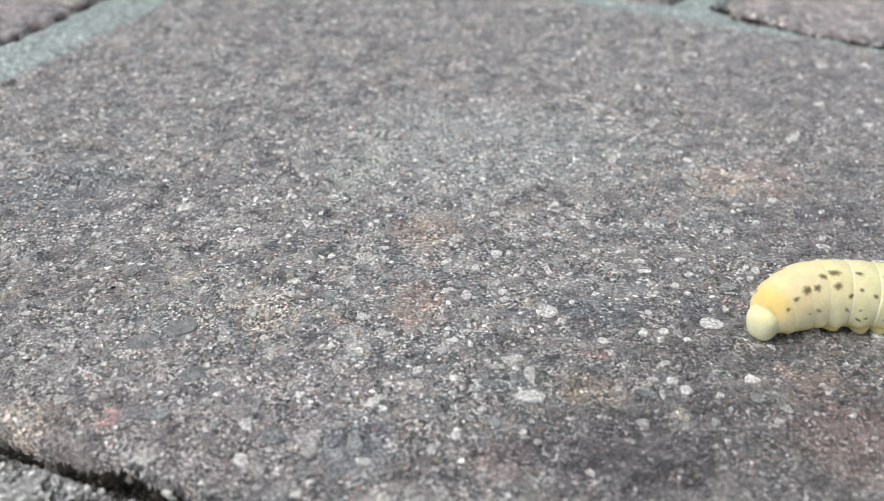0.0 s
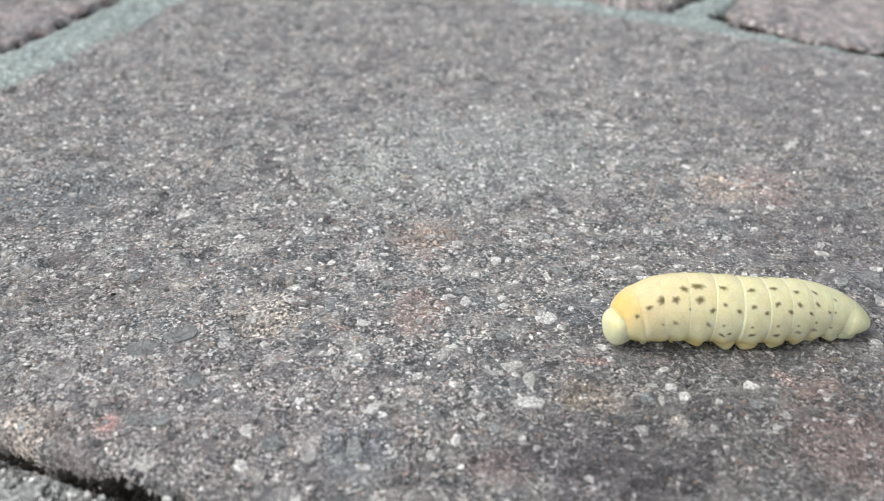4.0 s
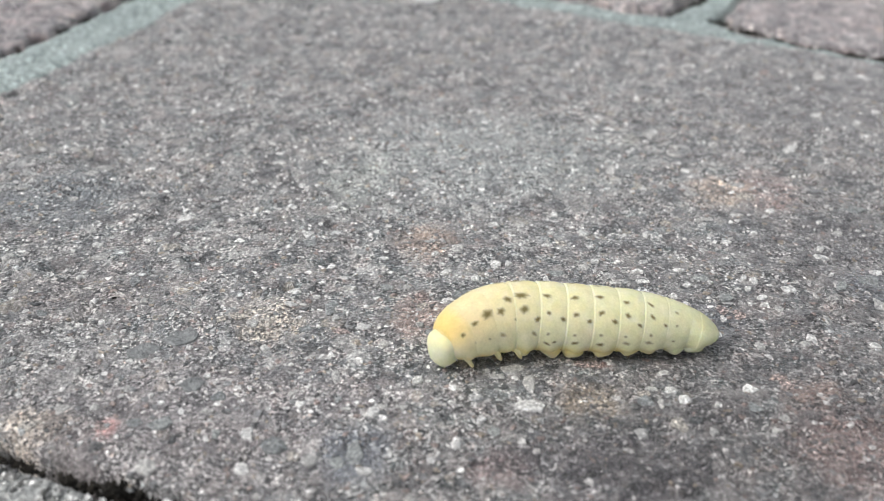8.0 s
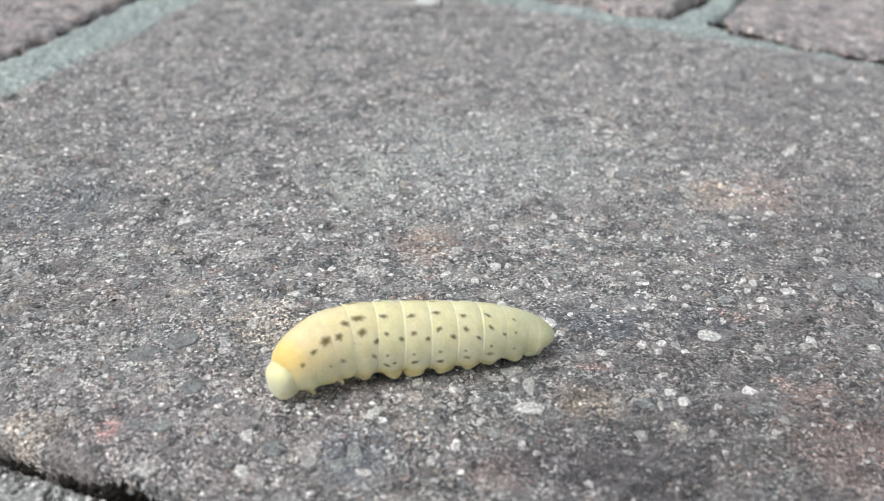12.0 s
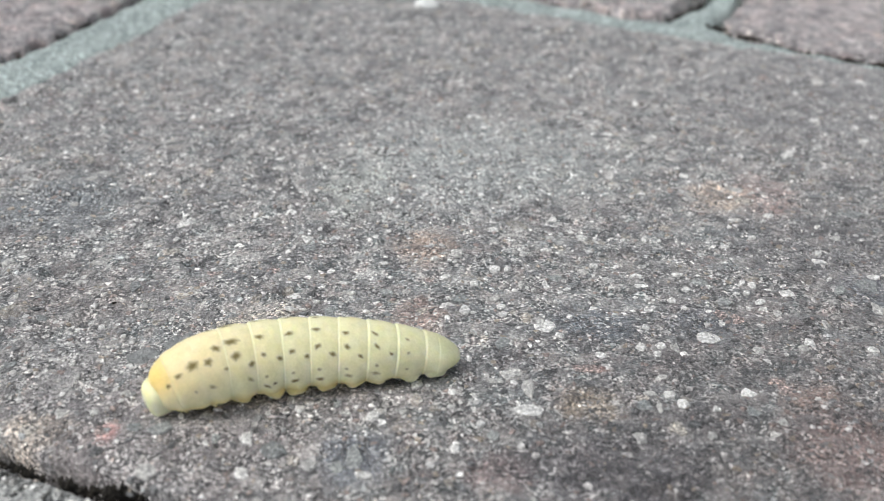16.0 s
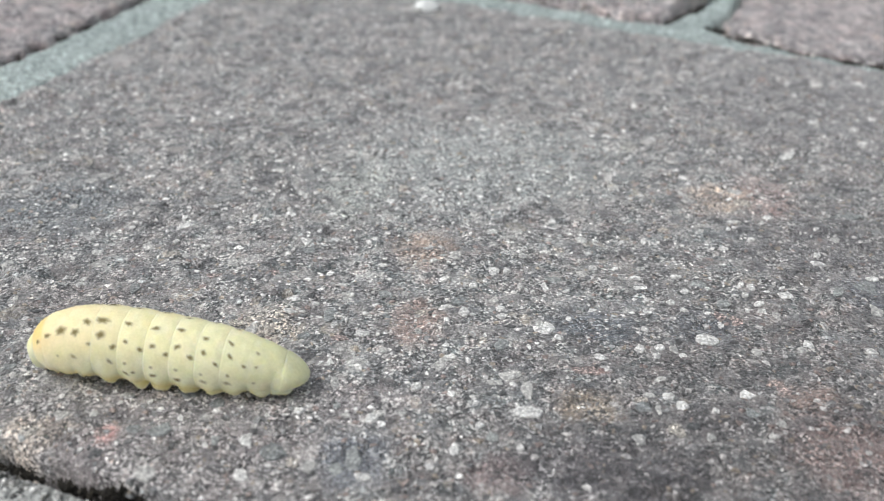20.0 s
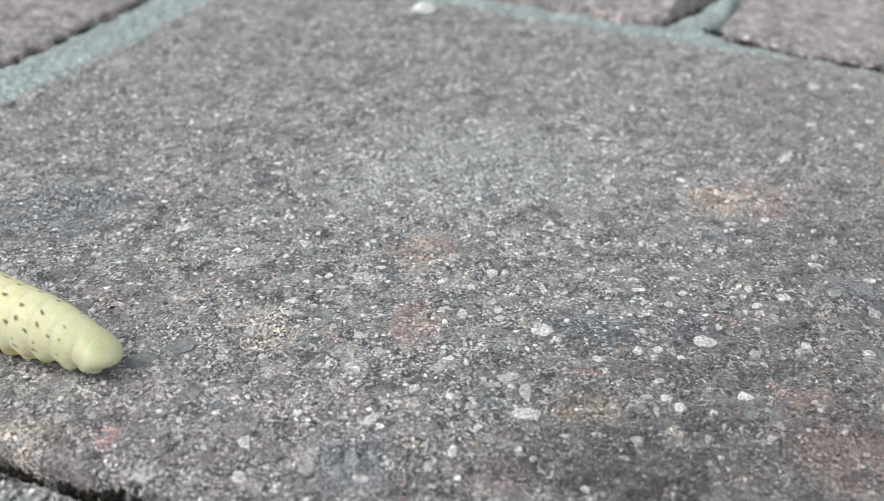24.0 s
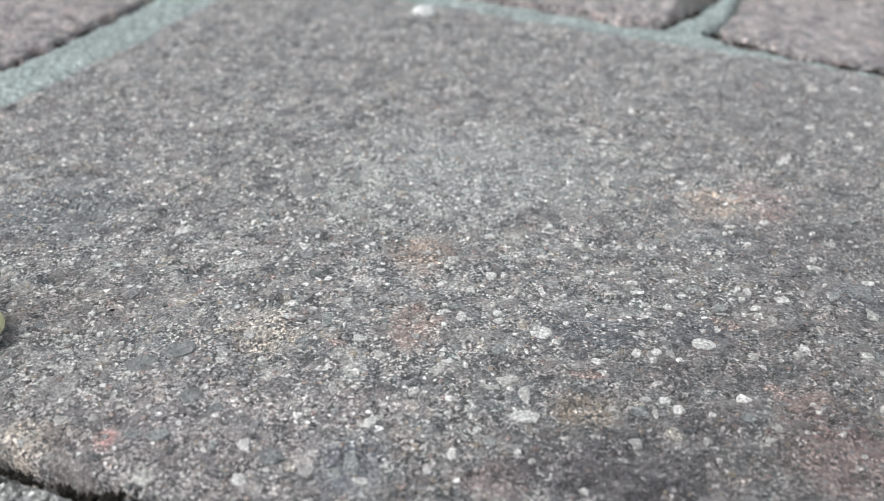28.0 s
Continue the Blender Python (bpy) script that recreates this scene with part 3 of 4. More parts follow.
def set_stones():
    """Stones of the mix that stand out in the worn top: middle and size in millimetres of the place."""
    WHITE1 = [(0.7, 63.8, 1, 0.7), (-1.7, 60.1, 0.9, 1.3), (-4.5, 56.5, 1.1, 1.3), (2.6, 55.9, 0.7, 0.8), (5.9, 57.7, 2.1, 1.3), (1, 53.7, 0.7, 1.1), (14.5, 65.7, 0.7, 1), (11.5, 64.5, 0.8, 0.8), (17.6, 64.9, 0.6, 0.9), (15.7, 60, 1, 0.8), (16.5, 58.9, 1.1, 0.9), (18.6, 58.4, 0.5, 0.6), (21.2, 60.6, 1.3, 1), (27.1, 73.3, 1.1, 1.3), (19.9, 67.3, 1.8, 1.6), (27.1, 66.4, 0.8, 1.2), (31.6, 80.2, 0.8, 0.8), (31.1, 78.5, 1.2, 0.7), (24.7, 74.6, 0.7, 0.9), (24, 75, 0.6, 0.6), (19.3, 73.8, 0.8, 0.7), (23.9, 73.2, 0.6, 0.6), (24.8, 72.2, 0.8, 0.6), (24.8, 71.2, 0.6, 0.6)]
    WHITE2 = [(31.2, 75.8, 0.5, 0.5), (21.2, 74.3, 0.5, 0.6), (35, 76.5, 1.1, 0.7), (23.8, 80.9, 1, 0.6), (19, 76, 0.9, 0.5), (31.6, 65.8, 0.8, 0.6), (18.6, 70.9, 0.6, 0.6), (17.9, 71.9, 0.8, 0.5), (4.1, 76, 1, 1.1), (5.1, 76.3, 0.6, 0.7), (1.7, 69.6, 0.8, 1.7), (4.5, 70.5, 0.9, 1.1), (4.5, 69.4, 0.8, 0.7), (7.7, 68, 1.4, 1.5), (7.4, 68.6, 0.8, 0.6), (8.7, 66.9, 0.6, 0.6), (6.6, 78.8, 0.9, 0.7), (7.1, 73.2, 0.5, 0.7), (12.3, 77, 0.7, 0.7), (14.1, 77.2, 0.6, 0.6), (16.2, 77.2, 0.8, 0.6), (15.5, 75.5, 1, 0.5), (8.1, 74.2, 0.5, 0.8), (9.2, 73, 0.4, 0.5)]
    WHITE3 = [(15.3, 68.5, 0.6, 0.8), (16, 72.5, 0.4, 0.7), (9.7, 69.5, 0.5, 0.6), (2.4, 73.6, 0.7, 0.8), (16, 65.7, 0.8, 0.7), (15.7, 64.8, 0.6, 0.7), (-28.4, 76.9, 0.9, 0.7), (-33.8, 73.7, 0.4, 0.4), (-28.5, 72.3, 0.7, 0.6), (-26.3, 68.7, 0.6, 0.6), (-26.7, 65.8, 0.7, 0.7), (-25, 66.1, 0.5, 0.5), (-26.7, 63.9, 0.7, 0.5), (-18, 63.1, 0.5, 0.8), (-23.2, 65.1, 0.4, 0.4), (-12.9, 77.7, 0.7, 0.7), (-11.6, 79.8, 1.1, 1.3), (-7.9, 73.1, 0.7, 0.4), (-11.5, 70.7, 1, 0.9), (-9.7, 70.3, 0.6, 0.5), (-7.1, 71.6, 0.5, 0.5), (-5, 76.1, 1, 0.5), (-0.8, 77.2, 0.7, 0.8), (-11.8, 74.2, 0.5, 0.3)]
    WHITE4 = [(-11.5, 68.6, 1, 0.6), (-12.7, 63.5, 0.8, 0.7), (-8, 67.2, 0.6, 0.9), (-7.2, 67.9, 0.3, 0.6), (-5.8, 66.3, 1.1, 0.7), (-5.8, 68.8, 0.5, 0.4), (0.4, 70.9, 0.7, 0.6), (0.1, 74.3, 0.8, 0.8), (-22, 59, 0.5, 0.5), (-16.1, 60, 0.6, 0.6), (-19.3, 57.6, 0.4, 0.5), (-9.3, 57.3, 0.8, 0.8), (-12.3, 54.1, 1, 1.1), (-12.1, 51.2, 1, 1.2), (-4.6, 51.1, 1, 0.7), (-22.4, 82.2, 1.2, 1.4), (-15.9, 92.7, 1.2, 0.7), (-24.1, 92.9, 0.7, 0.8), (-20.5, 85.7, 0.6, 0.6), (-20.7, 99.9, 0.8, 0.8), (-16.6, 83.8, 0.6, 0.8), (-18.5, 82.2, 0.7, 0.5), (-22.5, 79, 0.5, 0.6), (-17.8, 85, 0.4, 0.5)]
    WHITE5 = [(-13.8, 85.3, 0.6, 0.6), (-6.4, 94.8, 1.1, 0.7), (-13.3, 88.9, 0.6, 0.7), (-10, 85, 0.8, 0.7), (9.5, 85.1, 0.7, 0.8), (4.1, 82.6, 1.2, 0.8), (8.9, 81.7, 0.5, 0.6), (11.7, 81.7, 1.1, 1), (34, 99.8, 1.2, 1.6), (22.6, 94.2, 0.9, 1), (28.8, 86.3, 0.8, 0.8), (26.4, 82.4, 0.7, 0.7), (42.7, 103.1, 1.1, 1.1), (17.1, 81.9, 0.4, 0.8), (45.6, 109.5, 1.2, 1.2), (-33.1, 117.4, 0.6, 1.7), (-26.4, 104.1, 0.8, 1.1), (-24.1, 106.2, 0.7, 1.2), (20.3, 111.4, 0.7, 0.9), (47.4, 120.1, 0.9, 1.4), (38.8, 107.8, 1, 1.2), (42.8, 106.4, 0.9, 1.2)]
    PALE1 = [(-0, 62.7, 0.9, 1.2), (-2.6, 57.2, 0.8, 0.7), (-3.9, 57.1, 0.8, 0.7), (-4.3, 64.1, 0.8, 1), (6, 59.9, 1.1, 1.8), (4.9, 61.9, 1.8, 1.2), (3.8, 60.9, 1.1, 0.6), (15.5, 62, 1, 0.7), (14.4, 60.1, 1, 0.9), (14.8, 58.5, 0.5, 1.1), (22.8, 57.2, 0.6, 0.9), (22, 56.1, 0.8, 0.9), (13.1, 55.4, 1.3, 0.9), (17.8, 55.6, 0.7, 0.9), (25.7, 70.5, 0.7, 1.1), (23.2, 65.6, 0.8, 1), (29, 69.1, 0.7, 1.2), (33.9, 71.7, 1.2, 1.1), (26.4, 65.7, 0.8, 0.6), (17.1, 65.7, 0.7, 1.3), (1, 77.9, 1.4, 1.6), (6.1, 73.8, 0.7, 1), (11.3, 76.3, 0.9, 0.9), (3.9, 71.7, 1.1, 0.8)]
    PALE2 = [(-27.7, 75.1, 1.2, 1.2), (-34.9, 74.5, 1, 1), (-32.6, 69.6, 0.6, 0.8), (-22.6, 69, 0.8, 0.6), (-20.4, 77.4, 1, 0.7), (-25.9, 61.7, 0.5, 0.8), (-17.1, 76.2, 1.1, 1.4), (-14.1, 66.2, 0.8, 1), (-1.7, 66.9, 0.7, 0.9), (0.4, 63.5, 1, 0.8), (-7.5, 71.6, 0.7, 0.6), (-2.9, 72.1, 0.6, 0.6), (-29.5, 60.3, 0.5, 0.6), (-25, 56.3, 1.2, 0.8), (-15.5, 56.3, 0.6, 0.7), (-18, 50.8, 1.4, 1.2), (-24.4, 52.3, 0.4, 0.8), (-22.8, 56.5, 0.7, 0.8), (-25, 60.1, 0.5, 0.6), (-21.2, 58.3, 0.8, 0.8), (-8, 52, 0.9, 1.1), (-7.3, 60.3, 0.8, 1.3), (-11.9, 61.4, 0.5, 0.6), (-6.2, 56.6, 0.8, 0.5)]
    PALE3 = [(-10.1, 58.3, 0.5, 1), (-31.9, 91.1, 1.6, 1.2), (-32.7, 89.4, 1.2, 1.1), (-35.5, 94.1, 1.2, 0.7), (-38.1, 86.5, 1.3, 0.7), (-32.9, 85.1, 0.8, 1.2), (-36.3, 100.2, 0.9, 1.2), (-27.8, 97.8, 1.1, 1), (-19.5, 101.4, 0.6, 1.1), (-19.8, 78.7, 0.7, 0.7), (-21.3, 77, 0.9, 0.7), (-9.4, 97.5, 1.4, 1.5), (-10.5, 91.7, 1.4, 0.9), (-1.1, 87.5, 0.8, 0.9), (2.6, 85.6, 0.9, 1), (-0.6, 101.5, 0.9, 0.8), (-1.6, 98.1, 1.3, 1.2), (-6.1, 100.5, 0.9, 0.9), (5.4, 81.4, 1.2, 0.6), (4.2, 80.4, 1, 0.6), (9.6, 90.5, 0.6, 0.9), (11.6, 90.4, 0.7, 0.9), (-1.4, 91.1, 0.7, 0.7), (6, 92.1, 0.5, 0.7)]
    PALE4 = [(-8.3, 101, 0.9, 0.8), (12.4, 97.4, 0.8, 1), (-14.2, 98.8, 0.7, 1), (22, 97.5, 1.2, 1), (22.6, 99.3, 0.8, 0.8), (16.1, 101.4, 0.9, 1.1), (20.4, 101.8, 1.2, 1.2), (27.2, 91.8, 1.6, 0.9), (22.3, 89.6, 1.3, 0.9), (39, 107.5, 1, 1.2), (39.3, 99.3, 0.7, 1.1), (15.4, 93.4, 1, 1.7), (15.8, 91.6, 1.1, 0.9), (33.9, 83, 1, 0.8), (22.8, 85, 0.7, 0.6), (42.3, 105.6, 0.7, 0.9), (25, 103, 0.9, 1.1), (25.9, 85.7, 1, 0.8), (-44.1, 110.8, 0.8, 1.3), (-39.8, 118.3, 1, 1.6), (-37.7, 120.2, 0.9, 1.6), (-28.9, 107.6, 1.1, 1.2), (42.1, 118.8, 1.7, 1.8), (26.7, 119.8, 0.8, 1.4)]
    GREY1 = [(3.4, 54.9, 1, 1), (-5.4, 52.6, 1.4, 1.8), (13.8, 58.6, 1.2, 1.1), (21, 58.3, 1.3, 1.4), (20.5, 74.9, 1.6, 1.1), (31.5, 74, 1.4, 1.3), (22, 72.2, 1.3, 1.3), (4.4, 65.6, 1.2, 2), (1.3, 71.5, 1.3, 1.1), (9, 75.3, 1.4, 1), (-29.8, 66.9, 1, 0.9), (-20.6, 74.9, 1.1, 1.2), (-24.1, 71.7, 0.9, 1.3), (-30.2, 61.5, 1, 0.9), (-11.3, 78.4, 1, 1.1), (-4.1, 68.6, 0.8, 0.8), (-4.5, 72, 1.1, 1), (-8.6, 68.6, 1, 1.7), (-10.1, 65.9, 1.2, 1), (-21.9, 59.6, 0.4, 0.9), (-14.8, 57.8, 1.1, 1.1)]
    GREY2 = [(-18.1, 54.8, 1.7, 1.6), (-19.8, 55, 1.1, 1), (-6.3, 51.8, 0.9, 1.3), (-6.9, 58, 0.6, 0.8), (-10.5, 53.2, 1.6, 1.7), (-14.3, 54.1, 0.7, 1), (-20.4, 84.4, 0.7, 1), (9.2, 92.9, 1.6, 1.1), (-5.9, 90.8, 1, 1.6), (36.6, 87.6, 2.1, 1.5), (32.4, 65.7, 0.8, 1.7), (34.1, 75, 1.7, 1.7)]
    DARK1 = [(4.1, 63.7, 0.4, 1.2), (-1.2, 54.4, 0.6, 0.8), (-0.2, 57, 0.5, 0.7), (6.4, 53.7, 0.6, 0.8), (7.8, 54.6, 0.7, 0.7), (22, 63, 1.4, 1.2), (21.2, 62, 1.1, 0.9), (18, 62.4, 0.8, 0.7), (14.1, 56.8, 1.4, 1.2), (16.9, 56.8, 1.1, 1), (21.4, 71.7, 0.4, 0.6), (10.6, 65.4, 0.8, 1.1), (-26.6, 66.8, 1.1, 0.9), (-29.9, 71.8, 0.7, 0.7), (-30.7, 68.2, 1, 0.7), (-5.5, 65.3, 0.5, 0.8), (-3.2, 64.5, 0.8, 1), (-21.8, 53.1, 1.2, 0.7), (-17, 53.4, 0.4, 0.8), (-13.4, 60.6, 0.5, 0.8), (-11.9, 55, 0.6, 0.4), (-7.3, 55.3, 0.4, 0.7), (-13.1, 53.5, 0.5, 0.6), (-29.3, 89.2, 0.7, 0.8)]
    DARK2 = [(-34.6, 81.2, 0.7, 0.7), (19, 81.8, 1.5, 0.8), (11.6, 56.4, 1.7, 1.2), (9.7, 67, 0.8, 0.7), (-9.6, 63.5, 1.2, 0.9)]
    RED = [(10.3, 62.6, 1.9, 0.9), (21.4, 70.6, 1.1, 1.4), (22.5, 69.8, 1.1, 1.1), (-18.4, 74.1, 1.3, 0.8), (-1.8, 71.3, 0.9, 0.7), (-8.3, 57.5, 0.5, 0.7), (-13.7, 74.4, 1.3, 0.8), (-7.4, 65.7, 1.4, 0.7), (36.2, 120.1, 1.3, 1.6), (23.9, 60.9, 1.2, 1.3), (-21.8, 54.8, 1.1, 0.9), (23.6, 61.9, 1.4, 0.9)]
    TAN = [(13.7, 59.5, 0.9, 0.8), (-15.5, 67.3, 1.3, 1.2), (-16.3, 66.6, 0.9, 0.9), (-26.5, 54.8, 1.3, 1.1), (15.7, 56.3, 1.3, 1.3), (-4, 90.3, 1.1, 1.4), (9.6, 80.1, 1.1, 0.9), (-33.7, 78.6, 1.1, 0.9), (3, 65.9, 0.8, 1.1), (-1.5, 69.6, 1.1, 1.1), (-9.1, 52.3, 0.8, 1), (27.2, 89.2, 1.8, 1.6)]
    SLATE = [(-18.9, 64.5, 2.2, 2.1), (-21.3, 63.0, 1.8, 1.6), (-16.8, 58.8, 1.4, 1.5)]
    rng = random.Random(11)
    for row, material, proud in ((WHITE1 + WHITE2 + WHITE3 + WHITE4 + WHITE5, WHITE_STONE, 0.16), (PALE1 + PALE2 + PALE3 + PALE4, PALE_STONE, 0.12), (GREY1 + GREY2, GREY_STONE, 0.08), (DARK1 + DARK2, DARK_STONE, 0.03), (RED, RED_STONE, 0.05), (TAN, TAN_STONE, 0.06), (SLATE, SMOOTH_SLATE, 0.1)):
        for x, y, wide, deep in row:
            stone_chip(x, y, wide, deep, material, rng, proud)


set_stones()


# ---- loose things on and between the pavers ----
def pebble(x, y, size):
    bm = bmesh.new()
    bmesh.ops.create_icosphere(bm, subdivisions=3, radius=size / 2 * MM)
    for v in bm.verts:
        k = 1 + 0.35 * (noise.noise(v.co * 600) + 0.5 * noise.noise(v.co * 1500))
        v.co = Vector((v.co.x * 1.3, v.co.y * 0.9, v.co.z * 0.75)) * k
        v.co.z = max(v.co.z, -0.27 * size * MM)
    me = bpy.data.meshes.new("pebble")
    bm.to_mesh(me)
    bm.free()
    me.materials.append(plain_material("chalk", (0.72, 0.74, 0.73), (0.86, 0.87, 0.86), 0.6, 0.6, 0.1))
    ob = tagged(new("pebble", me), "small chalky white pebble lying on the paver", "pebble")
    ob.matrix_world = pose(x * MM, y * MM, 0.24 * size * MM, 0, 0, 20)
    return ob


pebble(-3.4, 140.9, 2.6)


def soil_crumb(x, y, size, seed):
    """A tiny black crumb lying loose on the paver."""
    rng = random.Random(seed)
    bm = bmesh.new()
    bmesh.ops.create_icosphere(bm, subdivisions=2, radius=size / 2 * MM)
    for v in bm.verts:
        v.co = Vector((v.co.x * 1.5, v.co.y * 0.9, v.co.z * 0.7)) * rng.uniform(0.8, 1.15)
    me = bpy.data.meshes.new("soil_crumb")
    bm.to_mesh(me)
    bm.free()
    me.materials.append(MOSS)
    ob = tagged(new("soil_crumb", me), "tiny black crumb of soil lying on the paver", "crumb")
    z = float(paver_height(*(np.array([c]) for c in to_grid(x, y)), MAIN, 6.0)[0])
    ob.matrix_world = pose(x * MM, y * MM, (z + 0.3 * size) * MM, 0, 0, 15)
    return ob


soil_crumb(-25.0, 69.2, 0.25, 5)


def moss_crack_tuft(a, b, long, wide, tall, seed, base=-2.1):
    """A clump of many short curled shoots and crumbs in a joint: dry black moss, and the shade of cracks drawn as dark
    shoots.
    """
    rng = random.Random(seed)
    verts, faces = [], []
    for _ in range(int(22 * long * wide) + 24):
        da, db = rng.gauss(0, long / 3.2), rng.gauss(0, wide / 3.2)
        x, y = to_place(a + da, b + db)
        z = base + 0.4 * rng.random()
        k = math.exp(-(da / long * 2) ** 2 - (db / wide * 2) ** 2)
        height, girth = (0.5 + tall * rng.random()) * (0.35 + 0.65 * k), 0.09 + 0.12 * rng.random()
        lean = (rng.uniform(-0.7, 0.7), rng.uniform(-0.7, 0.7))
        at = len(verts)
        for level, (up, g) in enumerate(((0, 1.0), (0.5, 1.25), (1.0, 0.3))):
            for i in range(4):
                t = 1.57 * i + seed
                verts.append(((x + lean[0] * up ** 2 * height + girth * g * math.cos(t)) * MM, (y + lean[1] * up ** 2 * height + girth * g * math.sin(t)) * MM, (z + up * height) * MM))
        for level in range(2):
            faces += [(at + 4 * level + i, at + 4 * level + (i + 1) % 4, at + 4 * level + 4 + (i + 1) % 4, at + 4 * level + 4 + i) for i in range(4)]
        faces.append((at + 8, at + 9, at + 10, at + 11))
    return tagged(new("moss_crack_tuft", mesh_of("moss_crack_tuft", verts, faces, MOSS, False)), "blackish shoots in a paving joint, for moss and crack shade", "moss", "moss along the joints")


# two moss clumps, then thin tufts that draw the near crack's shade
for n, (a, b, long, wide, tall) in enumerate(((-37.0, 39.4, 2.6, 1.1, 0.9), (-32.9, 39.3, 2.6, 0.7, 0.7), (-40.2, 38.9, 2.2, 0.16, 0.4), (-43.8, 38.9, 3.0, 0.16, 0.4),
                                              (-47.5, 39.0, 3.6, 0.16, 0.4))):
    moss_crack_tuft(a, b, long, wide, tall, n + 1)
# dark shoots added along the neighbours' cracks, in place of their shade
for n in range(9):
    moss_crack_tuft(-91.7 + 0.2 * math.sin(n * 2.1), 85.0 + 4.2 * n, 0.5, 4.3, 0.9 + 0.3 * math.sin(n * 1.7), 20 + n)
for n in range(5):
    moss_crack_tuft(-25.5 + 0.66 * n, 142.5 + 2.2 * n, 0.6, 2.0, 1.0, 40 + n)
for n in range(6):
    moss_crack_tuft(-19.5 + 4.3 * n, max(137.0, 141.3 - 1.75 * n), 3.4, 0.14, 0.1, 50 + n, -1.0)


# ---- the larva: a head and eleven rings that telescope as it crawls ----
BODY = 0.00093  # metres to a unit of the larva
RINGS = 11
RING_AT = [0.0925 + 0.082 * i for i in range(RINGS)]
HALF = 2.2


def blend_steps(x, lo, hi):
    k = min(1.0, max(0.0, (x - lo) / (hi - lo)))
    return k * k * (3 - 2 * k)


def girth(s):
    """Radius of the body in millimetres at a fraction of its length."""
    return float(np.interp(s, (0.0, 0.07, 0.13, 0.2, 0.3, 0.42, 0.55, 0.68, 0.78, 0.87, 0.93, 1.0), (1.5, 1.94, 2.36, 2.64, 2.8, 2.77, 2.68, 2.5, 2.2, 1.78, 1.46, 0.96)))


def ring_point(i, u, angle):
    """A place on ring i, in its own millimetres: u from -1 (rear) to 1 (front), angle from the top round to the left."""
    s, last = RING_AT[i], i == RINGS - 1
    body = girth(s - u * HALF / 24.0)
    reach = HALF
    if i < 3:
        fold = max(0.4, 1.0 - 0.15 * u ** 4 - (0.13 * u * u if i == 2 and u < 0 else 0.0) - 2.5 * max(0.0, abs(u) - 0.48) ** 2)
    else:
        fold = 1.0 + 0.02 * u - 0.15 * u * u + 0.0025 * math.cos(21.0 * (u - 0.1)) * max(0.0, math.cos(angle)) * (1 - blend_steps(abs(u), 0.25, 0.42)) - 6.0 * max(0.0, u - 0.43) ** 2 + 0.007 * math.exp(-((u - 0.425) / 0.026) ** 2)
        fold = max(fold, 0.6)
    if last and u < 0:
        fold, reach = 1.0 * math.sqrt(max(0.0, 1 - (-u) ** 3.2)) + 0.02, 0.88 * HALF
    if i == 0 and u > 0:
        fold, reach = 1.0 * math.sqrt(max(0.0, 1 - 0.7 * u ** 3.0)), 0.54 * HALF
    side, up = math.sin(angle), math.cos(angle)
    lobes = math.exp(-((u + 0.02) / 0.27) ** 2)
    skirt = (0.1 if i > 2 else 0.09) * math.exp(-((abs(angle) - 2.12) / 0.3) ** 2) * lobes
    r = body * fold * (1 + skirt)
    z = r * up * (1.0 if up > 0 else (0.78, 0.83, 0.85)[i] if i < 3 else 0.91)
    flat = blend_steps(s - u * reach / 24.0, 0.86, 1.0)
    return Vector((u * reach, r * side * (0.97 + 0.3 * flat), z * (1 - 0.28 * flat)))


larva = tagged(new("larva"), "pale yellow-green sawfly larva with brown spots, crawling", "larva")
BACK = [(0.04, (0.975, 0.79, 0.42)), (0.14, (0.985, 0.83, 0.51)), (0.26, (0.98, 0.87, 0.55)), (0.42, (0.955, 0.90, 0.575)), (0.7, (0.90, 0.885, 0.585)), (1.0, (0.86, 0.87, 0.575))]
# side and underside carry light through the body as paler and yellower colour
LIT_SIDE, GLOW_BELOW, RIM = Vector((0.99, 0.955, 0.66)), Vector((0.985, 0.84, 0.38)), Vector((0.97, 0.95, 0.66))


def lit_skin(i, u, angle):
    """The skin's colour: warm over the front, greener to the rear; light through the body is painted in as pale sides
    and yellow below.
    """
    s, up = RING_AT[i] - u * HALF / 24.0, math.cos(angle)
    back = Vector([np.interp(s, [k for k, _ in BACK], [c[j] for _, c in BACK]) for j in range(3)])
    flank = LIT_SIDE.lerp(Vector((0.92, 0.92, 0.625)), blend_steps(s, 0.6, 1.0)).lerp(Vector((0.985, 0.92, 0.60)), blend_steps(-s, -0.4, -0.1))
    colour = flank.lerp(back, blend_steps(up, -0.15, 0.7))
    colour = colour.lerp(GLOW_BELOW.lerp(Vector((0.88, 0.89, 0.62)), blend_steps(s, 0.55, 0.95)), blend_steps(-up, 0.25, 0.65))
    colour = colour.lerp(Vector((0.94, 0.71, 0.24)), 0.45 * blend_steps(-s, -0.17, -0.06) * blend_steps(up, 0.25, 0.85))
    # fold rims painted paler, like the thin highlight on each fold
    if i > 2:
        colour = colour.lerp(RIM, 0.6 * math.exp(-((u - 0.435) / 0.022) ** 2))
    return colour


def paint(bm, colours):
    """Give each corner point its colour."""
    layer = bm.verts.layers.float_color.new("lit_skin")
    for v, c in zip(bm.verts, colours):
        v[layer] = (c[0], c[1], c[2], 1.0)


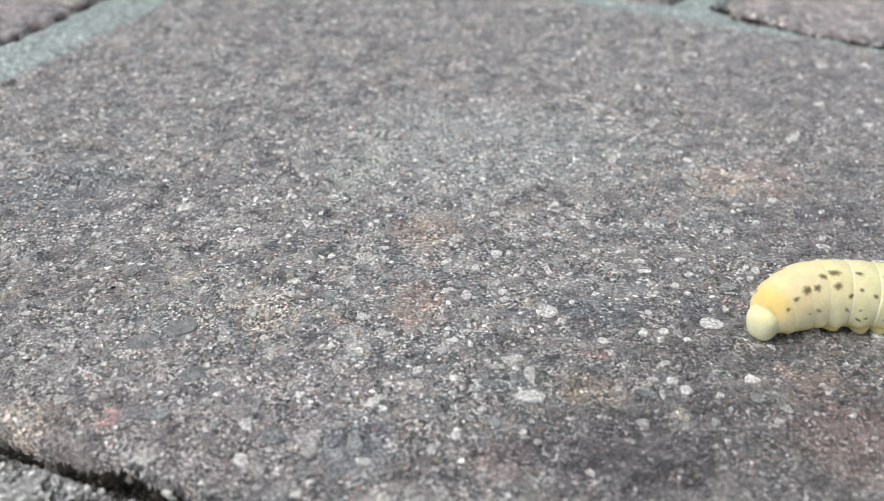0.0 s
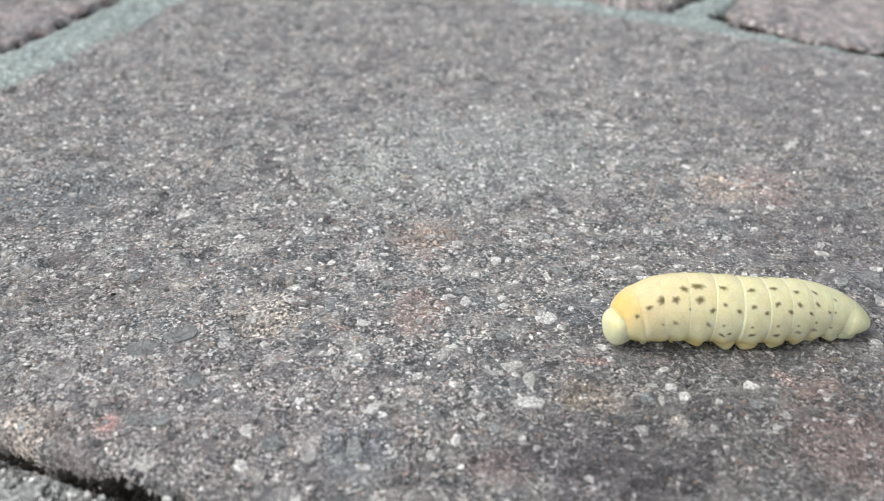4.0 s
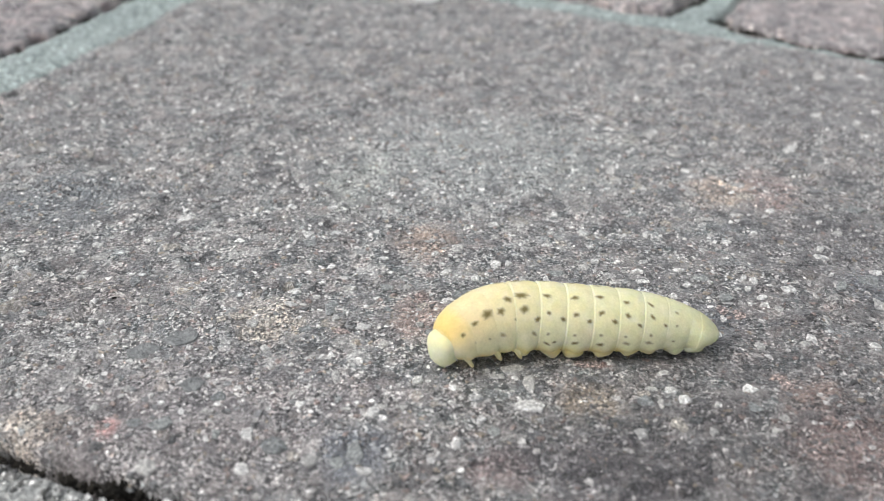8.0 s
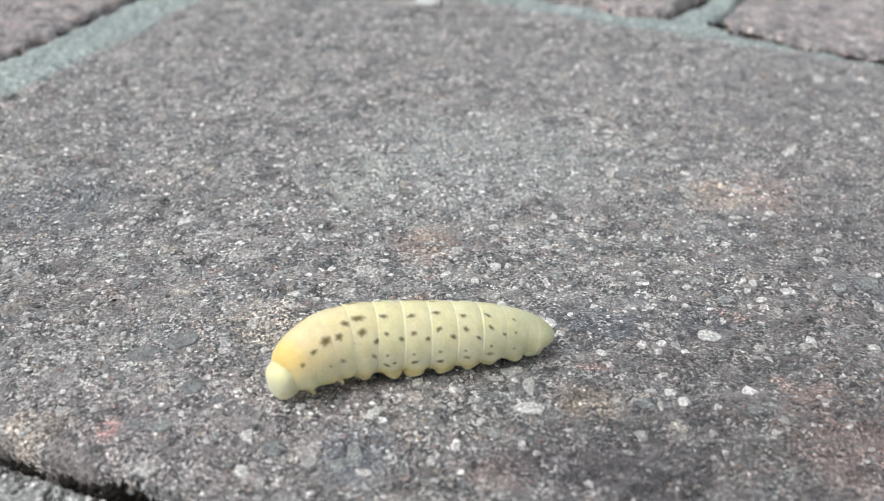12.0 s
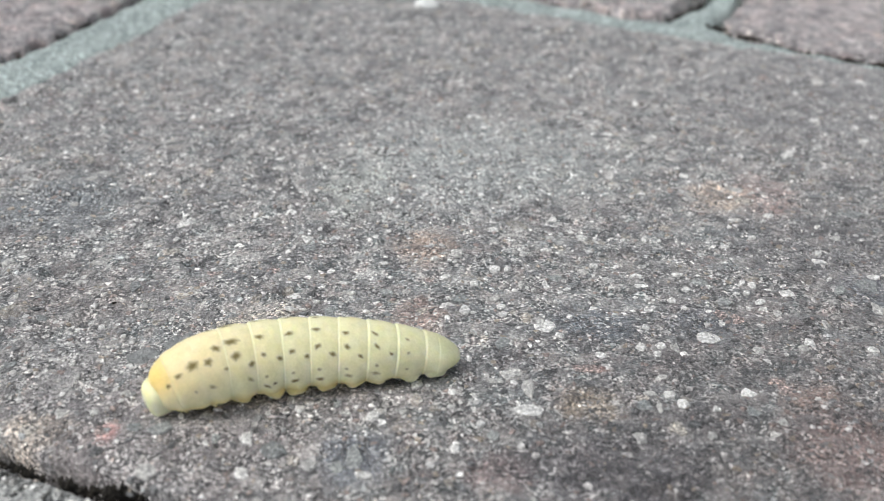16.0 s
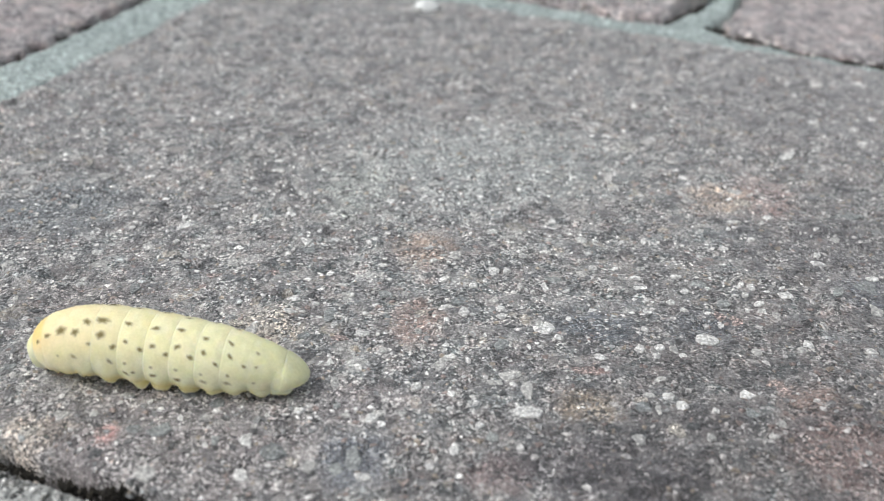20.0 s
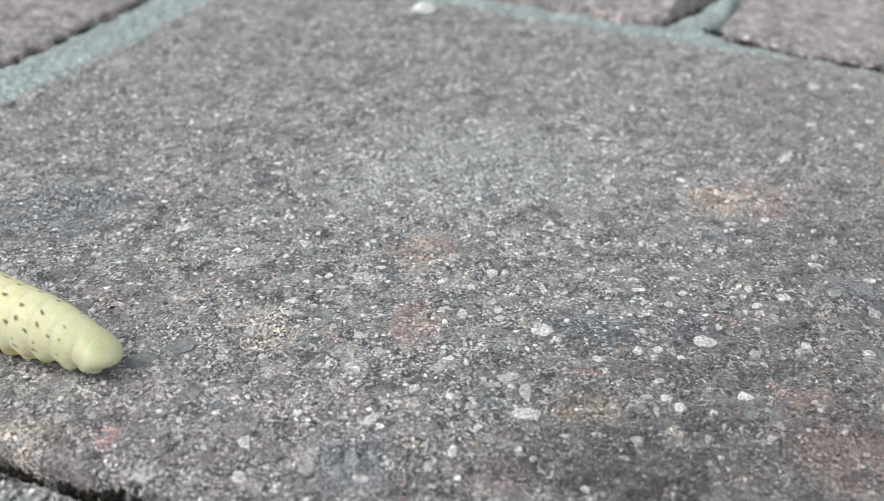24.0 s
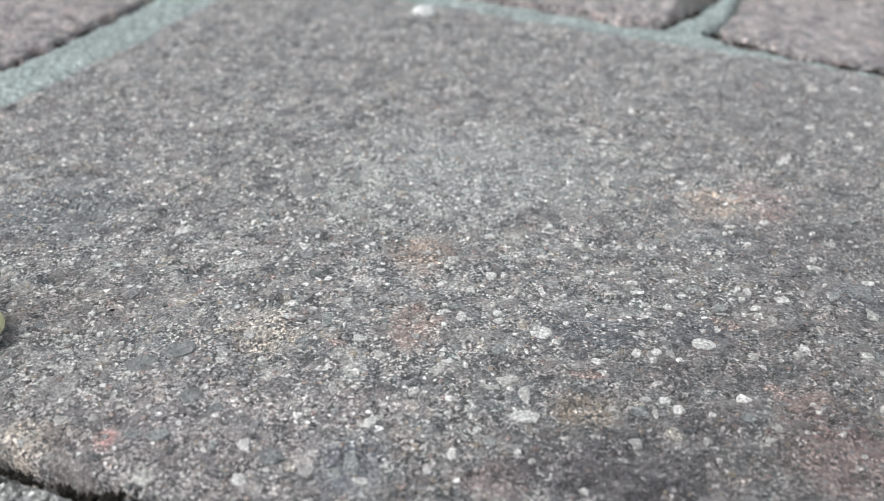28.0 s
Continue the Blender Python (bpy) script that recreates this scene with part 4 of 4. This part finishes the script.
def body_ring(i):
    across, along = 72, 65
    lo, hi = (-1.0 if i == RINGS - 1 else -0.68), (1.0 if i == 0 else 0.7)
    bm = bmesh.new()
    rows, colours = [], []
    for k in range(along):
        u = lo + (hi - lo) * k / (along - 1)
        angles = [2 * math.pi * j / across - math.pi for j in range(across)]
        rows.append([bm.verts.new(ring_point(i, u, a) * BODY) for a in angles])
        colours += [lit_skin(i, u, a) for a in angles]
    for p, q in zip(rows, rows[1:]):
        for j in range(across):
            bm.faces.new((p[j], p[(j + 1) % across], q[(j + 1) % across], q[j]))
    if i == RINGS - 1:
        bm.faces.new(rows[0][::-1])
    if i == 0:
        bm.faces.new(rows[-1])
    paint(bm, colours)
    bmesh.ops.recalc_face_normals(bm, faces=bm.faces)
    return part("segment", bm, SKIN, larva)


BROWN = Vector((0.21, 0.165, 0.06))


def spot(i, ring, ahead, angle, long, wide, faded, seed):
    """A slightly raised, brown-pigmented fleck with a soft edge, ahead of the ring's middle by so many millimetres."""
    rng = random.Random(seed)
    body = girth(RING_AT[i])
    bm = bmesh.new()
    count = 14
    jag = [0.7 + 0.6 * rng.random() for _ in range(count)]
    skew = rng.uniform(-0.6, 0.3)
    full = 0.68 if faded else 0.95
    colours = []

    def at(scale, t, rise, share):
        du, dv = long / 2 * scale * math.cos(t), wide / 2 * scale * math.sin(t)
        u, a = (ahead + du) / HALF, angle + (dv + skew * du) / body
        p = ring_point(i, u, a)
        out = Vector((0, p.y, p.z)).normalized()
        colours.append(lit_skin(i, u, a).lerp(BROWN, share * full))
        return bm.verts.new((p + out * rise * (0.7 if faded else 0.9)) * BODY)

    rings = [[at(scale * (jag[k] if scale < 1.4 else 1.0), 2 * math.pi * k / count, rise, share) for k in range(count)]
             for scale, rise, share in ((1.6, -0.006, 0.0), (1.2, 0.012, 0.2), (0.85, 0.016, 0.62), (0.42, 0.02, 1.0))]
    mid = at(0, 0, 0.022, 1.0)
    for outer, inner in zip(rings, rings[1:]):
        for k in range(count):
            bm.faces.new((outer[k], outer[(k + 1) % count], inner[(k + 1) % count], inner[k]))
    for k in range(count):
        bm.faces.new((rings[-1][k], rings[-1][(k + 1) % count], mid))
    paint(bm, colours)
    bmesh.ops.recalc_face_normals(bm, faces=bm.faces)
    return part("spot", bm, SPOT, ring, "faded brown spot" if faded else "dark brown spot")


def tube(bm, stations):
    """A closed tapering tube through (place, radius) stations."""
    rings = []
    for k, (place, radius) in enumerate(stations):
        p = Vector(place)
        a, b = Vector(stations[max(0, k - 1)][0]), Vector(stations[min(len(stations) - 1, k + 1)][0])
        d = (b - a).normalized()
        side = d.cross(Vector((1, 0, 0.01))).normalized()
        other = d.cross(side)
        rings.append([bm.verts.new((p + radius * (side * math.cos(t) + other * math.sin(t))) * BODY) for t in (2 * math.pi * j / 12 for j in range(12))])
    for p, q in zip(rings, rings[1:]):
        for j in range(12):
            bm.faces.new((p[j], p[(j + 1) % 12], q[(j + 1) % 12], q[j]))
    bm.faces.new(rings[0][::-1])
    bm.faces.new(rings[-1])
    bmesh.ops.recalc_face_normals(bm, faces=bm.faces)


LEG_BASE = (0.1, -0.55, -0.8)


def true_leg(i, ring, side):
    """A broad soft lobe that ends in a slim pointed leg, under a thoracic ring."""
    r = girth(RING_AT[i])
    bm = bmesh.new()
    k = (0.72, 0.9, 1.0)[i]
    x, y, z = LEG_BASE[i], side * r * 0.8, -r * (0.44, 0.5, 0.5)[i]
    tube(bm, [((x + 0.1, y * 0.75, z + 0.5), 0.7 * k), ((x, y * 0.92, z + 0.1), 0.74 * k), ((x - 0.02, y * 1.0, z - 0.15), 0.6 * k), ((x - 0.06, y * 1.06, z - 0.36), 0.44 * k), ((x - 0.12, y * 1.12, z - 0.58), 0.31 * k),
              ((x - 0.2, y * 1.14, z - 0.92), 0.25 * k), ((x - 0.32, y * 1.15, z - 1.28), 0.15), ((x - 0.42, y * 1.13, z - 1.53), 0.035)])
    # the lobe takes the same painted light as the body's lower side
    top, tip = LIT_SIDE.lerp(GLOW_BELOW, 0.4), Vector((0.86, 0.78, 0.46))
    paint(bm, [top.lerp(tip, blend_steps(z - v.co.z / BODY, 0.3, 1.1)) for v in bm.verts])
    return part("leg", bm, CLAW, ring, "pale pointed leg")


def proleg(i, ring, side):
    """A soft stub foot under an abdominal ring."""
    r = girth(RING_AT[i])
    bm = bmesh.new()
    y, z = side * r * 0.56, -r * 0.56
    low = (0.28 + 0.07 * math.sin(5.1 * i + side)) * r
    x = 0.2 * math.sin(2.3 * i + 2 * side)
    tube(bm, [((x, y * 0.9, z + 0.6), 0.70), ((x, y, z + 0.1), 0.76), ((x, y * 1.04, z - 0.3 * low), 0.7), ((x, y * 1.06, z - 0.6 * low), 0.58), ((x, y * 1.06, z - 0.82 * low), 0.44), ((x, y * 1.06, z - 0.95 * low), 0.27), ((x, y * 1.06, z - low), 0.08)])
    for v in bm.verts:
        v.co.x = v.co.x * 1.2 + 0.12 * BODY * math.sin(v.co.y / BODY * 3.0 + i)
        v.co.z += 0.1 * BODY * math.cos(v.co.x / BODY * 4.2 + 1.3 * i)
    # feet start from the underside's painted glow
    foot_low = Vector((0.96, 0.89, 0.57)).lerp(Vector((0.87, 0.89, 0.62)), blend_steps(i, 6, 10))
    foot_top = GLOW_BELOW.lerp(foot_low, blend_steps(i, 5, 10))
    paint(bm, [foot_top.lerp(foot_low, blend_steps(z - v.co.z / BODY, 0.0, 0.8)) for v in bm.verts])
    return part("proleg", bm, SKIN, ring)


def larva_head():
    bm = bmesh.new()
    bmesh.ops.create_uvsphere(bm, u_segments=36, v_segments=24, radius=1.0)
    for v in bm.verts:
        x, y, z = v.co
        square = (abs(x) ** 2.8 + abs(y) ** 2.4 + abs(z) ** 2.8) ** (-1 / 2.7)
        x, y, z = x * square, y * square, z * square
        crown = 1 - 0.015 * math.exp(-(y / 0.25) ** 2) * max(0.0, z)
        v.co = Vector((1.1 * x * (1 - 0.1 * z) - 0.1 * z, 1.28 * y * crown * (1 + 0.06 * z), 1.4 * z * crown - 0.16)) * BODY
    crown_tint, cheek = Vector((0.92, 0.89, 0.56)), Vector((0.92, 0.93, 0.66))
    paint(bm, [cheek.lerp(crown_tint, blend_steps(v.co.z / BODY, 0.0, 1.2)) for v in bm.verts])
    ob = part("head", bm, SKIN, larva, "pale green head")
    for side in (-1, 1):
        bm = bmesh.new()
        tube(bm, [((0.5, side * 0.4, -1.1), 0.2), ((0.62, side * 0.42, -1.42), 0.15), ((0.62, side * 0.38, -1.68), 0.04)])
        paint(bm, [(0.80, 0.74, 0.42)] * len(bm.verts))
        part("mouthpart", bm, CLAW, ob, "tiny pale mouthpart")
    return ob


def collar(ring):
    """The golden shield behind the head, a saddle over the first ring that fades into the skin."""
    bm = bmesh.new()
    rows, colours = [], []
    gold = Vector((0.93, 0.69, 0.2))
    for k in range(13):
        u = -0.5 + 1.25 * k / 12
        row = []
        for j in range(25):
            angle = -1.15 + 2.3 * j / 24
            p = ring_point(0, u, angle)
            edge = min(1.0, 2.4 * min(k / 12, j / 24, 1 - j / 24))
            row.append(bm.verts.new((p + Vector((0, p.y, p.z)).normalized() * (0.04 * edge - 0.012)) * BODY))
            colours.append(lit_skin(0, u, angle).lerp(gold, 0.44 * blend_steps(edge, 0.02, 1.0)))
        rows.append(row)
    for p, q in zip(rows, rows[1:]):
        for j in range(24):
            bm.faces.new((p[j], p[j + 1], q[j + 1], q[j]))
    paint(bm, colours)
    bmesh.ops.recalc_face_normals(bm, faces=bm.faces)
    return part("neck_shield", bm, SKIN, ring, "deep yellow shield behind the head")


# brown marks on each side: millimetres ahead of the ring's middle, angle from the top, length, width, faded
FRONT_MARKS = [[(0.15, 0.72, 0.44, 0.28, False), (-0.7, 1.25, 0.24, 0.2, False)],
               [(0.8, 0.6, 0.42, 0.28, False), (-0.4, 0.55, 0.6, 0.44, False), (0.1, 1.3, 0.16, 0.14, True)],
               [(0.3, 0.68, 0.46, 0.5, False), (0.45, 1.32, 0.34, 0.26, True), (-0.5, 0.4, 0.5, 0.4, False), (-0.8, 0.95, 0.26, 0.24, True)],
               [(0.5, 0.25, 0.7, 0.36, False), (0.36, 0.74, 0.46, 0.44, False), (-0.6, 0.98, 0.34, 0.28, False), (-0.45, 1.42, 0.3, 0.24, True)]]
head = larva_head()
segments, legs = [], []
for i in range(RINGS):
    ring = body_ring(i)
    segments.append(ring)
    if i == 0:
        collar(ring)
    for side in (-1, 1):
        if i < 3:
            legs.append((true_leg(i, ring, side), side, i))
        else:
            proleg(i, ring, side)
        rng = random.Random(100 + i)
        marks = [(0.52, 0.26, 0.5, 0.3, False), (0.46, 0.76, 0.38, 0.32, i > 8), (-0.58, 0.98, 0.38, 0.28, i > 8), (0.45, 1.36, 0.24, 0.2, True), (0.35, 1.66, 0.5, 0.28, i > 6)]
        if i < 4:
            marks = FRONT_MARKS[i]
        elif i == 4:
            marks = marks + [(-0.15, 1.66, 0.28, 0.2, False)]
        elif i == RINGS - 2:
            marks = [(0.4, 0.4, 0.32, 0.22, True), (0.3, 0.85, 0.24, 0.18, True), (0.3, 1.5, 0.24, 0.18, True)]
        elif i == RINGS - 1:
            marks = []
        for k, (ahead, angle, long, wide, faded) in enumerate(marks):
            size = rng.uniform(0.88, 1.18) * (1.2 if i < 4 else 1.0)
            spot(i, ring, ahead + 0.16 * (rng.random() - 0.5), side * (angle + 0.1 + 0.12 * (rng.random() - 0.5)), long * size, wide * size, faded, 1000 + 50 * i + 10 * k + (side > 0))


# ---- the crawl ----
STATIONS = np.array([0.03, 0.25, 0.5, 0.75, 1.0])
REST, RISE = np.array([1.49, 2.33, 2.42, 2.19, 1.35]), np.array([0.93, 0.75, 0.19, 0.0, 0.0])
CRAWL = []


def bend(values):
    """The second derivatives of the natural spline through the stations."""
    h = np.diff(STATIONS)
    m = np.eye(5)
    rhs = np.zeros((5, values.shape[1]))
    for k in range(1, 4):
        m[k, k - 1:k + 2] = h[k - 1], 2 * (h[k - 1] + h[k]), h[k]
        rhs[k] = 6 * ((values[k + 1] - values[k]) / h[k] - (values[k] - values[k - 1]) / h[k - 1])
    return np.linalg.solve(m, rhs)


def spine(values, second, s):
    k = int(np.clip(np.searchsorted(STATIONS, s) - 1, 0, 3))
    h = STATIONS[k + 1] - STATIONS[k]
    a, b = (STATIONS[k + 1] - s) / h, (s - STATIONS[k]) / h
    return a * values[k] + b * values[k + 1] + ((a ** 3 - a) * second[k] + (b ** 3 - b) * second[k + 1]) * h * h / 6


def crawl(t, lift, *places):
    """The larva's head, shoulder, middle, rump and tail tip in millimetres at a moment; lift raises its front."""
    CRAWL.append((t, lift, np.column_stack([np.array(places), REST + RISE * lift])))


def facing(p, ahead, more=0.0):
    """A pose at p with x along ahead and z upward."""
    x = Vector(ahead).normalized()
    y = Vector((0, 0, 1)).cross(x).normalized()
    z = x.cross(y)
    m = Matrix((x, y, z)).transposed().to_4x4()
    return Matrix.Translation(Vector(p) * MM) @ m @ pose(0, 0, 0, 0, more, 0)


def motions():
    crawl(0, 0.0, (22.72, 65.39), (26.29, 67.65), (31.91, 67.84), (37.59, 67.87), (43.58, 68.16))
    crawl(0.5, 0.0, (21.67, 64.79), (25.75, 67.69), (31.19, 67.87), (36.86, 67.89), (42.64, 68.16))
    crawl(1, 0.0, (21.06, 64.65), (24.82, 67.45), (30.40, 67.84), (36.01, 67.92), (41.81, 68.04))
    crawl(1.5, 0.2, (18.90, 64.34), (22.50, 66.67), (28.30, 67.60), (33.79, 67.67), (39.51, 67.87))
    crawl(2, 0.9, (16.38, 64.65), (20.33, 66.10), (26.77, 67.15), (32.11, 67.39), (37.37, 67.50))
    crawl(2.5, 0.5, (16.33, 66.14), (20.09, 66.59), (26.15, 66.93), (31.04, 67.13), (35.89, 67.27))
    crawl(3, 0.2, (14.14, 66.08), (18.10, 66.33), (24.49, 66.56), (29.39, 66.89), (34.14, 67.18))
    crawl(3.5, 0.3, (13.15, 65.53), (17.32, 66.36), (23.26, 66.40), (27.84, 67.01), (32.07, 66.93))
    crawl(5.5, 0.2, (7.96, 62.97), (11.59, 65.08), (16.78, 65.51), (22.63, 66.47), (27.80, 66.92))
    crawl(6, 0.9, (6.24, 65.24), (9.65, 65.03), (15.45, 65.50), (21.28, 66.29), (26.45, 66.86))
    crawl(6.5, 0.3, (4.05, 63.57), (7.63, 64.69), (13.52, 64.78), (18.97, 65.39), (23.66, 65.36))
    crawl(7, 0.5, (3.66, 63.52), (7.35, 64.57), (13.55, 64.96), (18.99, 65.40), (23.68, 65.36))
    crawl(7.5, 0.0, (1.98, 61.30), (5.85, 63.84), (11.40, 64.35), (16.55, 64.98), (21.01, 65.28))
    crawl(8, 0.5, (-0.32, 61.47), (3.56, 64.06), (9.28, 64.88), (14.79, 65.10), (19.74, 65.19))
    crawl(8.5, 0.1, (-0.69, 61.55), (3.05, 63.80), (8.46, 64.27), (13.61, 65.03), (18.06, 64.65))
    crawl(9, 0.9, (-2.47, 64.19), (1.29, 63.67), (6.82, 63.99), (12.14, 64.88), (16.67, 66.22))
    crawl(9.5, 0.3, (-4.99, 63.18), (-1.53, 63.31), (4.16, 63.41), (9.81, 64.04), (14.61, 64.33))
    crawl(10, 0.4, (-5.46, 62.32), (-2.13, 63.39), (3.57, 63.68), (9.05, 64.32), (13.91, 65.46))
    crawl(10.5, 0.0, (-7.08, 59.94), (-3.68, 62.34), (1.77, 63.22), (7.09, 63.84), (11.86, 64.25))
    crawl(11, 0.0, (-7.59, 58.20), (-4.94, 61.74), (0.27, 62.92), (5.58, 63.96), (10.43, 64.68))
    crawl(11.5, 0.0, (-8.40, 57.79), (-5.42, 61.02), (-0.13, 62.60), (4.97, 63.62), (9.54, 64.11))
    crawl(12, 0.4, (-10.78, 57.63), (-7.43, 60.77), (-2.09, 62.36), (3.16, 63.50), (7.83, 64.95))
    crawl(12.5, 0.0, (-12.26, 59.27), (-8.65, 60.56), (-3.29, 61.40), (1.89, 62.72), (6.74, 63.23))
    crawl(14.5, 0.2, (-17.24, 59.89), (-13.86, 60.64), (-8.41, 60.78), (-2.59, 61.66), (3.06, 62.74))
    crawl(15, 0.0, (-18.56, 57.30), (-15.29, 59.19), (-9.65, 60.19), (-3.78, 61.11), (2.10, 62.39))
    crawl(15.5, 0.1, (-17.78, 56.24), (-15.21, 58.79), (-10.00, 60.28), (-4.14, 61.31), (1.58, 62.20))
    crawl(16, 0.0, (-18.63, 56.44), (-15.39, 58.29), (-10.00, 60.27), (-4.24, 61.17), (1.58, 62.26))
    crawl(16.5, 0.4, (-19.65, 57.80), (-16.27, 58.91), (-10.73, 60.13), (-4.87, 60.95), (0.98, 62.42))
    crawl(17, 0.1, (-20.35, 58.58), (-16.67, 58.93), (-11.27, 59.82), (-5.54, 60.56), (0.16, 61.35))
    crawl(17.5, 1.0, (-21.16, 60.12), (-17.78, 59.77), (-12.59, 59.86), (-7.24, 60.35), (-2.00, 62.15))
    crawl(18, 0.8, (-21.21, 60.66), (-17.30, 59.53), (-12.55, 59.63), (-7.57, 59.86), (-2.51, 61.07))
    crawl(18.5, 0.8, (-21.68, 61.89), (-18.13, 60.73), (-13.15, 60.03), (-8.42, 60.08), (-3.81, 60.82))
    crawl(19, 0.3, (-24.75, 61.35), (-20.51, 60.67), (-15.12, 59.70), (-10.21, 59.55), (-5.52, 59.84))
    crawl(19.5, 0.3, (-25.07, 61.14), (-21.13, 61.37), (-15.95, 60.37), (-11.17, 59.85), (-6.67, 60.04))
    crawl(20, 0.3, (-27.70, 61.18), (-23.91, 61.03), (-18.48, 60.41), (-13.43, 59.64), (-9.14, 59.56))
    crawl(20.5, 0.8, (-29.73, 62.20), (-25.71, 61.63), (-20.38, 60.55), (-15.85, 59.77), (-11.79, 59.78))
    crawl(21, 0.5, (-29.77, 61.83), (-26.13, 61.44), (-21.16, 60.39), (-16.81, 59.99), (-12.81, 60.35))
    crawl(21.5, 0.5, (-30.72, 63.43), (-27.42, 62.72), (-22.18, 61.18), (-17.84, 60.31), (-14.18, 59.93))
    crawl(23.5, 0.3, (-36.95, 67.40), (-33.49, 65.40), (-29.35, 63.25), (-24.89, 61.64), (-20.47, 60.67))
    crawl(24, 0.5, (-38.51, 68.86), (-35.15, 66.71), (-31.06, 64.50), (-26.70, 62.71), (-21.99, 60.70))
    crawl(24.5, 0.2, (-38.04, 68.87), (-34.69, 66.65), (-30.66, 64.24), (-26.33, 62.29), (-22.08, 60.89))
    crawl(25, 0.3, (-40.12, 70.42), (-36.81, 68.19), (-32.89, 65.62), (-28.71, 63.34), (-24.45, 61.04))
    crawl(25.5, 0.3, (-40.07, 69.90), (-36.78, 67.59), (-32.89, 64.97), (-28.72, 62.67), (-25.05, 61.94))
    crawl(26, 0.3, (-41.25, 72.20), (-38.03, 69.79), (-34.21, 67.08), (-30.48, 63.95), (-27.78, 62.73))
    crawl(26.5, 0.3, (-42.13, 71.73), (-38.85, 69.46), (-35.07, 66.68), (-31.14, 63.92), (-28.28, 62.79))
    crawl(27, 0.3, (-43.76, 73.42), (-40.58, 70.99), (-36.83, 68.20), (-33.12, 65.10), (-29.98, 63.28))
    crawl(27.5, 0.3, (-44.60, 72.91), (-41.33, 70.67), (-37.49, 68.08), (-33.51, 65.45), (-30.50, 64.02))
    crawl(28, 0.3, (-46.40, 73.26), (-43.14, 71.04), (-39.31, 68.47), (-35.31, 65.97), (-32.05, 64.36))
    rows = {ob: [] for ob in (larva, head, *segments)}
    for t, lift, values in CRAWL:
        second = bend(values)
        centre, ahead = values[2], values[1] - values[3]
        base = facing((centre[0], centre[1], 0.0), (ahead[0], ahead[1], 0.0))
        rows[larva].append((t, base))
        back = base.inverted()
        tuck = 0.045 + 0.012 * min(1.0, max(0.0, 1.5 * (values[0][2] - REST[0])))
        for ob, s in [(head, tuck)] + list(zip(segments, RING_AT)):
            p = spine(values, second, s)
            d = spine(values, second, max(0.03, s - 0.03)) - spine(values, second, s + 0.03)
            rows[ob].append((t, back @ facing(p, d, 4.0 if ob is head else 0.0)))
    for ob, poses in rows.items():
        walk(ob, poses)
    for leg, side, i in legs:
        steps_of_leg = []
        for t, lift, _ in CRAWL:
            drawn_in = 1 - min(1.0, max(0.0, (lift - 0.25) / 0.5)) * (1.0 if t < 17.2 else 0.0)
            drawn_in = max(drawn_in, 0.45) if i == 0 else drawn_in
            steps_of_leg.append((t, pose(0, -0.00047 * side * drawn_in, 0.00075 * drawn_in)))
        walk(leg, steps_of_leg)


motions()
